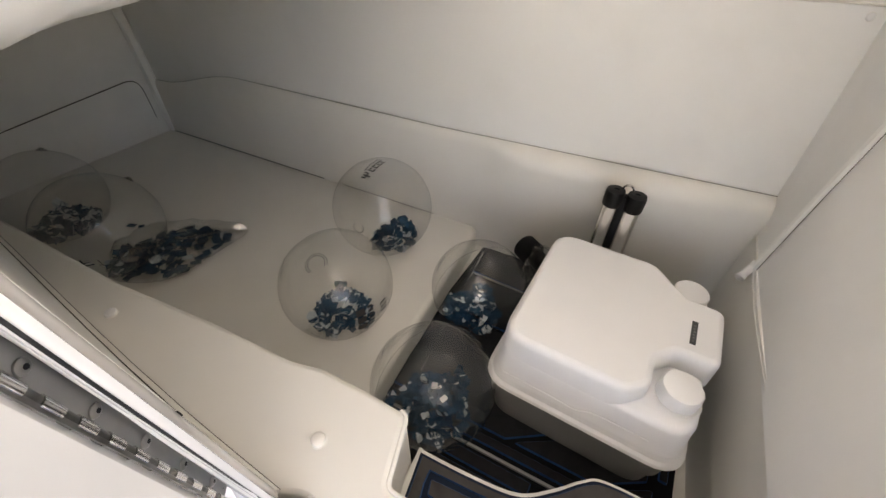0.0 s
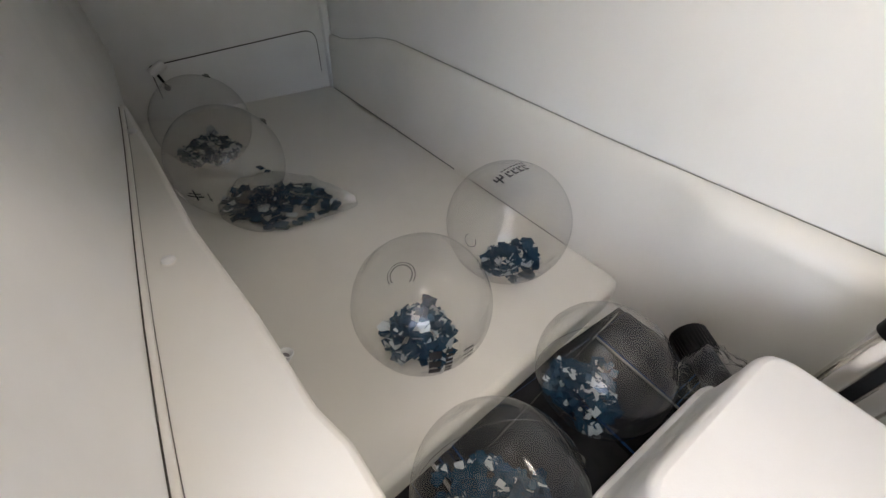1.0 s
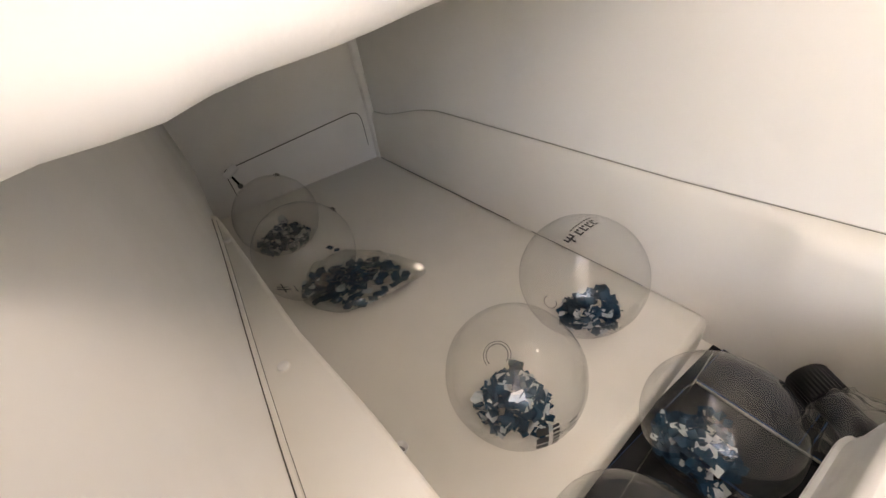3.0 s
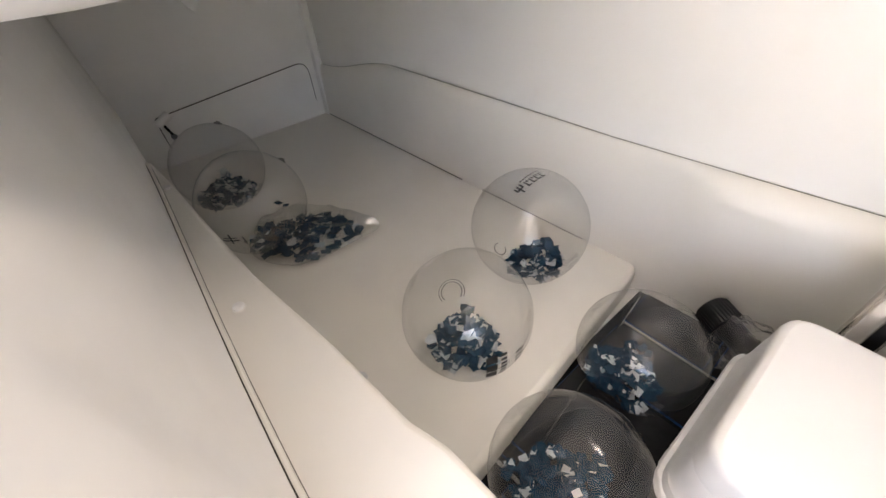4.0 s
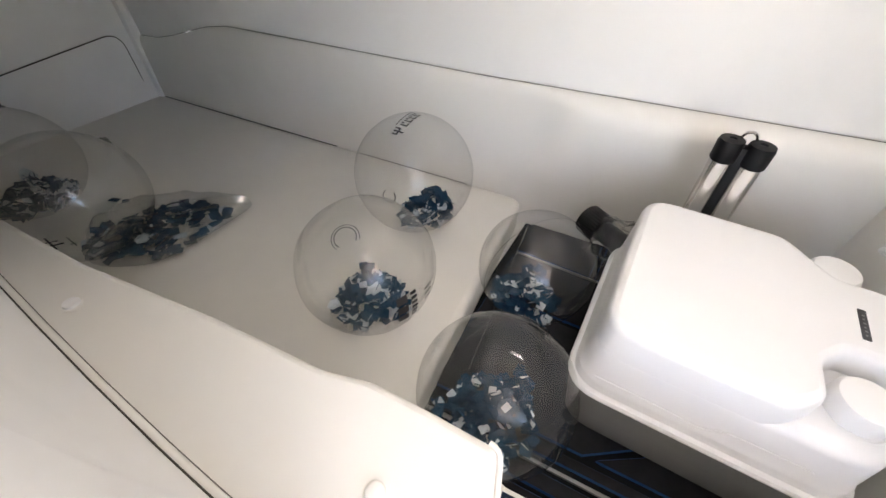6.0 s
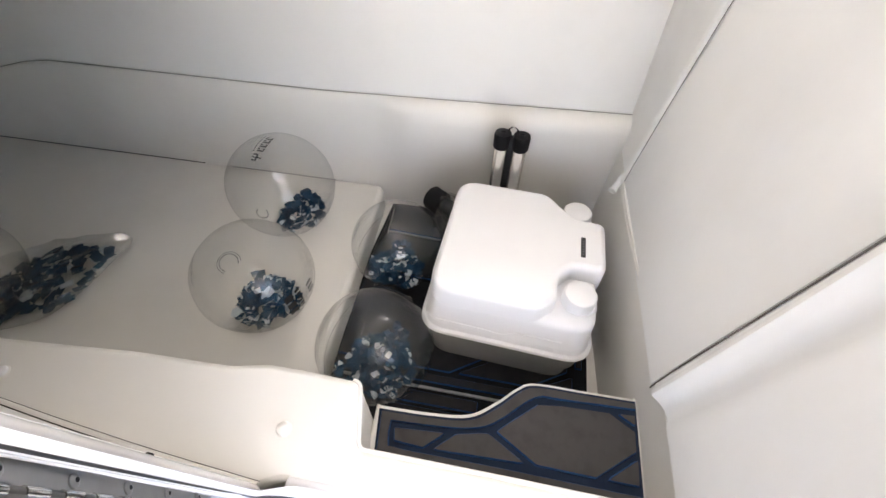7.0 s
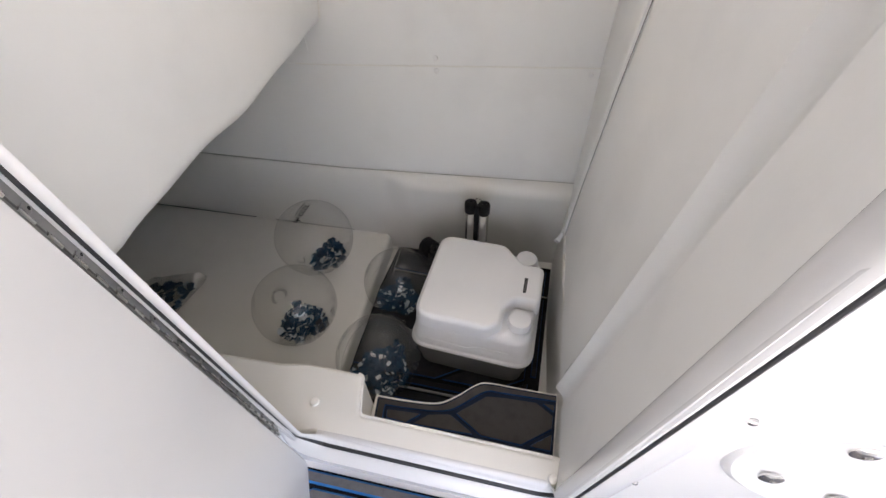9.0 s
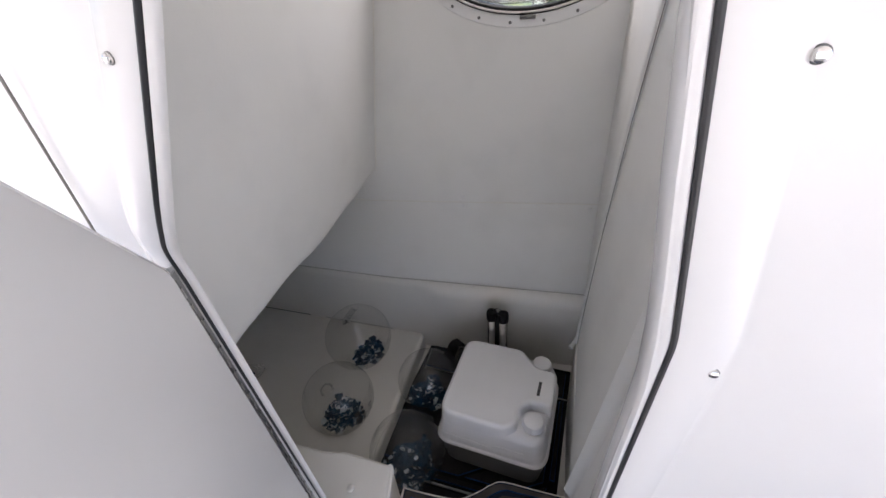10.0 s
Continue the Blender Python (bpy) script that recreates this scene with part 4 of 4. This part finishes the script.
part("bracket_plate", loft([[Vector((-1.806 + 0.0 * k, 0.405 + w * math.cos(q), z + 0.35 * w * math.sin(q))) + Vector((0.02 * math.sin(q) ** 2 * w / 0.06, 0, 0)) for q in steps(0, math.pi * 15 / 8, 15)] for k, (z, w) in enumerate(((0.535, 0.008), (0.548, 0.020), (0.575, 0.034), (0.60, 0.052), (0.64, 0.066), (0.70, 0.070)))]), LINER, bracket)


# ---------------------------------------------------------------- clear balls with confetti
def confetti(c, r, n, seed, spread, lean, size=1.0):
    """Small squares lying in the bottom of a ball."""
    rnd = random.Random(seed)
    out = {0: bmesh.new(), 1: bmesh.new()}
    for i in range(n):
        a = rnd.uniform(0, 2 * math.pi)
        rho = spread * math.sqrt(rnd.random()) * (1.0 + 0.15 * math.sin(3 * a + seed) + 0.10 * math.sin(5 * a + 2 * seed))
        rho = min(0.93, rho)
        low = -math.sqrt(1 - rho * rho) * 0.95
        top = max(low, -0.30 - 0.55 * (rho / spread) ** 1.3)
        h = low + (top - low) * math.sqrt(rnd.random())
        d = Vector((rho * math.cos(a) + lean[0] * (1 + 0.5 * h), rho * math.sin(a) + lean[1] * (1 + 0.5 * h), h))
        if d.length > 0.95:
            d *= 0.95 / d.length
        p = c + d * r
        nrm = (Vector((-0.35 * d.x, -0.35 * d.y, 0.6)) + Vector((rnd.uniform(-1, 1), rnd.uniform(-1, 1), rnd.uniform(-1, 1))) * 0.45).normalized()
        u = nrm.orthogonal().normalized()
        u.rotate(Matrix.Rotation(rnd.uniform(0, 6.28), 3, nrm))
        v = nrm.cross(u)
        s = size * rnd.uniform(0.0075, 0.0115)
        s2 = s * rnd.uniform(0.7, 1.1)
        bm = out[0 if rnd.random() < (0.78 if size == 1 else 0.84) else 1]
        bend = nrm * rnd.uniform(-0.003, 0.003)
        q = [bm.verts.new(p + u * s + v * s2 + bend), bm.verts.new(p - u * s + v * s2), bm.verts.new(p - u * s - v * s2 + bend), bm.verts.new(p + u * s - v * s2)]
        w = [bm.verts.new(k.co + nrm * 0.0006) for k in q]
        bm.faces.new((q[0], q[1], q[2])), bm.faces.new((q[0], q[2], q[3]))
        bm.faces.new((w[2], w[1], w[0])), bm.faces.new((w[3], w[2], w[0]))
        for k in range(4):
            bm.faces.new((q[k], w[k], w[(k + 1) % 4], q[(k + 1) % 4]))
    return out[0], out[1]


def on_ball(c, r, d, up, x, y):
    """A place on a ball's skin: x, y metres from the point in direction d."""
    d = Vector(d).normalized()
    right = Vector(up).cross(d).normalized()
    u = d.cross(right)
    return c + (d + (right * x + u * y) / r).normalized() * r


def print_bar(bm, c, r, d, up, x0, x1, y0, y1):
    n = 3
    f = [[on_ball(c, r * 1.012, d, up, x0 + (x1 - x0) * i / n, y) for i in range(n + 1)] for y in (y0, y1)]
    vs = [[bm.verts.new(p) for p in row] for row in f]
    for i in range(n):
        bm.faces.new((vs[0][i], vs[0][i + 1], vs[1][i + 1], vs[1][i]))


def print_arc(bm, c, r, d, up, x, y, rad, w, a0, a1):
    n = 20
    vs = [[bm.verts.new(on_ball(c, r * 1.012, d, up, x + k * math.cos(a), y + k * math.sin(a))) for k in (rad, rad + w)] for a in steps(a0, a1, n)]
    for i in range(n):
        bm.faces.new((vs[i][0], vs[i + 1][0], vs[i + 1][1], vs[i][1]))


def ball_shell(c, r, seed, squash=(1, 1, 1)):
    bm = bmesh.new()
    bmesh.ops.create_uvsphere(bm, u_segments=48, v_segments=28, radius=r)
    rot = Euler((0.5 * seed, 0.35 * seed + 0.6, 0.8 * seed)).to_matrix()
    for v in bm.verts:
        a = math.atan2(v.co.y, v.co.x)
        k = 1 + 0.008 * math.cos(6 * a) * (1 - abs(v.co.z) / r)
        v.co = rot @ (v.co * k)
        v.co = c + Vector((v.co.x * squash[0], v.co.y * squash[1], v.co.z * squash[2]))
    return bm, rot


def ball(c, r, seed, label, marks=None, n=120, spread=0.62, lean=(0, 0), squash=(1, 1, 1)):
    c = Vector(c)
    t = thing("beach_ball", label, "ball", (c.x, c.y, c.z - r), "clear balls with confetti")
    bm, rot = ball_shell(c, r, seed, squash)
    shell = part("shell", bm, VINYL, t)
    # welded seams between the gores
    for i in range(3):
        a = i * math.pi / 3
        loop = [c + rot @ Vector((math.cos(a) * math.sin(b), math.sin(a) * math.sin(b), math.cos(b))) * r * 1.002 for b in steps(0, 2 * math.pi, 40)]
        if i < 1 and seed in (3, 4):
            part("weld_seam", tube(loop, 0.0004, sides=5), VINYL_EDGE, shell)
    pole = rot @ Vector((0, 0, 1))
    if seed > 2:
        part("valve", lathe([(0.011, -0.001), (0.011, 0.0015), (0.006, 0.003), (0.005, 0.006), (0.0001, 0.006)], c + pole * r, pole, 18), VINYL_EDGE, t, "clear plastic valve")
    a, b = confetti(c, r * min(squash), n, seed, spread, lean, 0.82 if seed in (3, 4) else 1.0)
    tagged(part("navy_confetti", a, NAVY, t, "navy paper squares", False), kind="stuff")
    tagged(part("white_confetti", b, PALE, t, "white paper squares", False), kind="stuff")
    if marks:
        marks(c, r, t)
    return t


def marks_front(c, r, t):
    d, up = (0.13, -0.395, 0.91), (-0.75, 0.60, 0.2)
    bm = bmesh.new()
    print_arc(bm, c, r, d, up, 0.0, 0.0, 0.0165, 0.0022, -0.7, 3.9)
    print_arc(bm, c, r, d, up, 0.0, 0.0, 0.0212, 0.0018, -0.5, 3.8)
    part("ring_print", bm, GREY_INK, t, "thin printed ring mark", False)
    d, up = (0.935, -0.345, 0.04), (-0.38, -0.85, 0.0)
    bm = bmesh.new()
    # a heavy row of print and a light one beside it
    for k in range(3):
        print_bar(bm, c, r, d, up, -0.034 + 0.022 * k, -0.0165 + 0.022 * k, -0.002, 0.018)
    for k in range(6):
        print_bar(bm, c, r, d, up, -0.034 + 0.0108 * k, -0.0272 + 0.0108 * k, -0.021, -0.009)
    pieces("bar_print", bm, INK, t, "black printed bar")
    d = (0.995, 0.045, 0.03)
    bm = bmesh.new()
    for k in range(3):
        print_bar(bm, c, r, d, up, -0.018 + 0.012 * k, -0.0125 + 0.012 * k, -0.010, 0.010)
    pieces("grey_print", bm, GREY_INK, t, "grey printed bar")


def marks_back(c, r, t):
    d, up = (0.0, -0.11, 0.99), (-1, 0, 0)
    bm = bmesh.new()
    # a forked mark, then a row of short bars with a finer row above it
    print_bar(bm, c, r, d, up, -0.046, -0.026, -0.0035, 0.0005)
    for k in range(3):
        print_bar(bm, c, r, d, up, -0.046 + 0.0085 * k, -0.0425 + 0.0085 * k, -0.014 if k == 1 else -0.003, 0.010)
    for k in range(4):
        print_bar(bm, c, r, d, up, -0.018 + 0.0145 * k, -0.0075 + 0.0145 * k, -0.011, -0.008)
        print_bar(bm, c, r, d, up, -0.018 + 0.0145 * k, -0.0145 + 0.0145 * k, -0.011, 0.006)
        print_bar(bm, c, r, d, up, -0.012 + 0.0145 * k, -0.0075 + 0.0145 * k, 0.0005, 0.006)
    for k in range(8):
        print_bar(bm, c, r, d, up, -0.020 + 0.0080 * k, -0.0150 + 0.0080 * k, 0.012, 0.0155)
    pieces("bar_print", bm, INK, t, "black printed bar")
    bm = bmesh.new()
    print_arc(bm, c, r, (0.20, -0.955, 0.22), (0, 0, 1), 0.0, 0.0, 0.0125, 0.0018, 2.2, 7.0)
    part("ring_print", bm, GREY_INK, t, "thin printed ring mark", False)


def marks_far(c, r, t):
    d, up = (0.70, -0.62, -0.10), (-0.3, 0.2, 0.9)
    bm = bmesh.new()
    print_bar(bm, c, r, d, up, -0.030, 0.014, 0.000, 0.0035)
    print_bar(bm, c, r, d, up, -0.024, 0.010, 0.009, 0.0115)
    print_bar(bm, c, r, d, up, -0.008, -0.004, -0.010, 0.022)
    pieces("bar_print", bm, INK, t, "black printed bar")
    bm = bmesh.new()
    print_bar(bm, c, r, d, up, 0.020, 0.030, -0.008, -0.005)
    print_bar(bm, c, r, d, up, 0.024, 0.027, -0.014, 0.012)
    pieces("grey_print", bm, GREY_INK, t, "grey printed bar")


ball((-0.472, 0.380, BERTH + 0.125), 0.125, 1, "clear inflated ball with navy and white confetti on the platform", marks_front, 190, 0.56, (-0.06, -0.02))
ball((-0.551, 0.655, BERTH + 0.135), 0.135, 2, "clear inflated ball with confetti near the back wall", marks_back, 200, 0.50, (0.36, 0.20))
ball((-0.220, 0.600, 0.124), 0.118, 3, "clear inflated ball wedged between the platform and the toilet", None, 300, 0.62, (-0.12, -0.14))
ball((-0.180, 0.318, 0.123), 0.125, 4, "clear inflated ball on the dark floor mat", None, 320, 0.66, (0.0, 0.06))
ball((-1.115, 0.212, BERTH + 0.136), 0.136, 5, "clear inflated ball beside the ledge, almost empty", marks_far, 10, 0.5, (0.30, 0.25))
ball((-1.385, 0.208, BERTH + 0.130), 0.130, 6, "clear inflated ball in the dim far corner", None, 300, 0.66, (-0.12, -0.08))


def flat_ball():
    """The half-deflated ball: a low crumpled pocket."""
    c = Vector((-1.042, 0.296, BERTH + 0.003))
    t = thing("beach_ball", "limp half-deflated clear ball with navy confetti", "ball", (c.x, c.y, BERTH), "clear balls with confetti")
    rnd = random.Random(11)
    bm = bmesh.new()
    bmesh.ops.create_uvsphere(bm, u_segments=48, v_segments=24, radius=1)
    turn = Matrix.Rotation(radians(55), 3, "Z")
    for v in bm.verts:
        a = math.atan2(v.co.y, v.co.x)
        rr = math.hypot(v.co.x, v.co.y)
        wave = noise.noise(Vector((v.co.x * 2.2, v.co.y * 2.2, 3.0)))
        fold = abs(math.sin(4 * a + 3 * wave)) * 0.016 * rr + 0.006 * noise.noise(Vector((v.co.x * 7, v.co.y * 5, 1.0)))
        x = v.co.x * (0.150 + 0.008 * math.cos(5 * a)) + (0.05 * (v.co.x > 0) * v.co.x ** 3)
        y = v.co.y * 0.128 * (1 - 0.35 * max(0, v.co.x))
        h = 0.024 + 0.024 * v.co.z + 0.020 * wave * (1 - rr * rr) * (v.co.z > 0) + (fold if v.co.z > 0 else 0)
        v.co = c + turn @ Vector((x, y, 0)) + Vector((0, 0, max(0.0015 if v.co.z < 0 else 0.004, h)))
    shell = part("shell", bm, WRAP, t)
    navy, white = bmesh.new(), bmesh.new()
    for i in range(215):
        a = rnd.uniform(0, 6.283)
        if i < 2:
            p = c + Vector((-0.23 + 0.03 * i, 0.010 + 0.012 * i, 0.004))
        elif rnd.random() < 0.54:
            k = rnd.uniform(0.026, 0.066)
            p = c + turn @ Vector((-0.088 + k * math.cos(a), k * math.sin(a), 0)) + Vector((0, 0, 0.006 + 0.022 * rnd.random()))
        else:
            s = rnd.uniform(-0.05, 0.150)
            w = 0.100 * max(0.12, 1 - ((s - 0.02) / 0.135) ** 2)
            p = c + turn @ Vector((s, w * rnd.uniform(-1, 1), 0)) + Vector((0, 0, 0.006 + 0.016 * rnd.random()))
        n = Vector((rnd.uniform(-0.4, 0.4), rnd.uniform(-0.4, 0.4), 1)).normalized()
        u = n.orthogonal().normalized()
        u.rotate(Matrix.Rotation(rnd.uniform(0, 6.28), 3, n))
        v = n.cross(u)
        s = rnd.uniform(0.008, 0.0135)
        b = navy if rnd.random() < 0.88 else white
        lo = [b.verts.new(p + u * s * e + v * s * f) for e, f in ((1, 1), (-1, 1), (-1, -0.9), (1, -1))]
        hi = [b.verts.new(w.co + n * 0.0006) for w in lo]
        b.faces.new(lo[::-1]), b.faces.new(hi)
        for j in range(4):
            b.faces.new((lo[j], lo[(j + 1) % 4], hi[(j + 1) % 4], hi[j]))
    tagged(part("navy_confetti", navy, NAVY, t, "navy paper squares", False), kind="stuff")
    tagged(part("white_confetti", white, PALE, t, "white paper squares", False), kind="stuff")
    # creased rows of print on the limp skin
    ink = bmesh.new()
    for k in range(7):
        a, w = rnd.uniform(-0.03, 0.09), rnd.uniform(-0.05, 0.05)
        line = [c + turn @ Vector((a + 0.010 * j, w + 0.003 * math.sin(2.1 * j + k), 0)) + Vector((0, 0, 0.046 - 0.10 * abs(a - 0.02) * 0.3)) for j in range(rnd.randint(3, 6))]
        tube(line, 0.0016, ink, 5)
    pieces("bar_print", ink, INK, t, "black creased print")
    vc = c + turn @ Vector((-0.088, 0, 0)) + Vector((0, 0, 0.034))
    part("valve", lathe([(0.026, -0.002), (0.026, 0.0), (0.016, 0.002), (0.014, 0.0)], vc, (0.1, -0.1, 1), 28), VINYL_EDGE, t, "cloudy plastic valve ring")


flat_ball()


# ---------------------------------------------------------------- portlight
def port_ring(a, b, out):
    return [back_top(x, z) + Vector((0, -out, 0)) for x, z in oval(a, b)]


port = thing("portlight", "oval portlight with a dark frame and steel hinge", "window", back_top(PORT_X, PORT_Z - PORT_B), kind="structure")
part("flange", loft([port_ring(PORT_A + 0.032, PORT_B + 0.032, 0.0005), port_ring(PORT_A + 0.030, PORT_B + 0.030, 0.005), port_ring(PORT_A + 0.004, PORT_B + 0.004, 0.006), port_ring(PORT_A, PORT_B, 0.004), port_ring(PORT_A, PORT_B, -0.045)], cap=False), PLASTIC, port, "white mounting flange")
part("frame", loft([port_ring(PORT_A - 0.001, PORT_B - 0.001, 0.006), port_ring(PORT_A - 0.006, PORT_B - 0.006, 0.011), port_ring(PORT_A - 0.018, PORT_B - 0.018, 0.011), port_ring(PORT_A - 0.022, PORT_B - 0.022, 0.004), port_ring(PORT_A - 0.022, PORT_B - 0.022, -0.03), port_ring(PORT_A - 0.001, PORT_B - 0.001, -0.03), port_ring(PORT_A - 0.001, PORT_B - 0.001, 0.006)], cap=False), BLACK_PLASTIC, port, "black window frame")
part("trim_ring", loft([port_ring(PORT_A - 0.004, PORT_B - 0.004, 0.0095), port_ring(PORT_A - 0.007, PORT_B - 0.007, 0.0145), port_ring(PORT_A - 0.011, PORT_B - 0.011, 0.0112)], cap=False), CHROME, port, "thin bright trim ring")
pane = part("pane", loft([port_ring(PORT_A - 0.02, PORT_B - 0.02, 0.0), port_ring(PORT_A - 0.02, PORT_B - 0.02, -0.005)]), GLASS, port, "clear glass pane")
pane.visible_shadow = False
hc = back_top(PORT_X, PORT_Z - PORT_B) + Vector((0.004, -0.014, -0.004))
part("hinge", tube([hc + Vector((-0.022, 0, 0)), hc + Vector((0.022, 0, 0))], 0.006, sides=12), STEEL, port, "steel hinge barrel")
for i in range(10):
    a = -math.pi / 2 + (i - 4.5) * 0.31
    c = back_top(PORT_X + (PORT_A + 0.018) * math.cos(a), PORT_Z + (PORT_B + 0.018) * math.sin(a)) + Vector((0, -0.006, 0))
    part("screw", lathe([(0.0045, 0), (0.004, 0.0015), (0.0001, 0.002)], c, (0, -1, 0), 12), STEEL, port)


# ---------------------------------------------------------------- outside
ground = bmesh.new()
bmesh.ops.create_grid(ground, x_segments=8, y_segments=8, size=400)
bmesh.ops.translate(ground, vec=(0, 0, -1.1), verts=ground.verts)
# unseen ground, lightened as a reflector for the upper inner walls
structure("ground", ground, ASPHALT, "unseen concrete lot round the boat, made pale to bounce light", category="ground")
structure("lawn", sheet([[(x, y, z) for x in steps(-45, 45, 6)] for y, z in ((7, -1.09), (9, -0.85), (12, -0.15), (14, 0.12), (17, 0.15), (90, 0.15))], (0, 0, -0.06)), GRASS, "green grass bank beyond the lot", category="grass")


CX, CY, CZ = -4.6, 21.6, 0.15


def parked_car():
    car = thing("parked_car", "black parked car with bright alloy wheels", "car", (CX, CY + 0.85, CZ))
    prof = [(-2.1, 0.35), (2.2, 0.35), (2.25, 0.75), (1.9, 0.95), (1.1, 1.05), (0.45, 1.48), (-1.2, 1.52), (-1.9, 1.05), (-2.15, 0.95)]
    pl = [Vector(p) for p in round_corners(prof, 0.12, 4)]
    off = [(0.0, 0.08), (0.06, 0.0), (1.64, 0.0), (1.70, 0.08)]
    part("body", loft([[Vector((CX + p.x, CY + w, CZ + p.y)) for p in inset(turned_left(pl), d)] for w, d in off]), CAR_PAINT, car)
    for sx in (-1.35, 1.40):
        for sy in (CY - 0.02, CY + 1.72):
            out = -1 if sy < CY + 0.5 else 1
            c = Vector((CX + sx, sy, CZ + 0.33))
            tyre = part("wheel", lathe([(0.20, 0.02), (0.30, 0.03), (0.33, 0.0), (0.33, -0.16), (0.30, -0.19)], c, (0, out, 0), 36), TYRE, car, "black tyre")
            part("rim", lathe([(0.21, 0.0), (0.20, 0.025), (0.17, 0.01), (0.0001, 0.012)], c, (0, out, 0), 30), ALLOY, tyre, "bright alloy rim")
            for k in range(8):
                a = k * math.pi / 4
                part("spoke", tube([c + Vector((0.03 * math.cos(a), 0.02 * out, 0.03 * math.sin(a))), c + Vector((0.19 * math.cos(a), 0.02 * out, 0.19 * math.sin(a)))], 0.018, sides=6), ALLOY, tyre)
    part("side_window", sheet([[(CX - 1.1, CY + 0.03, CZ + 1.08), (CX + 0.75, CY + 0.03, CZ + 1.08)], [(CX - 0.95, CY + 0.09, CZ + 1.42), (CX + 0.35, CY + 0.09, CZ + 1.42)]], (0, 0.02, 0)), BLACK_PLASTIC, car, "dark side glass")


parked_car()
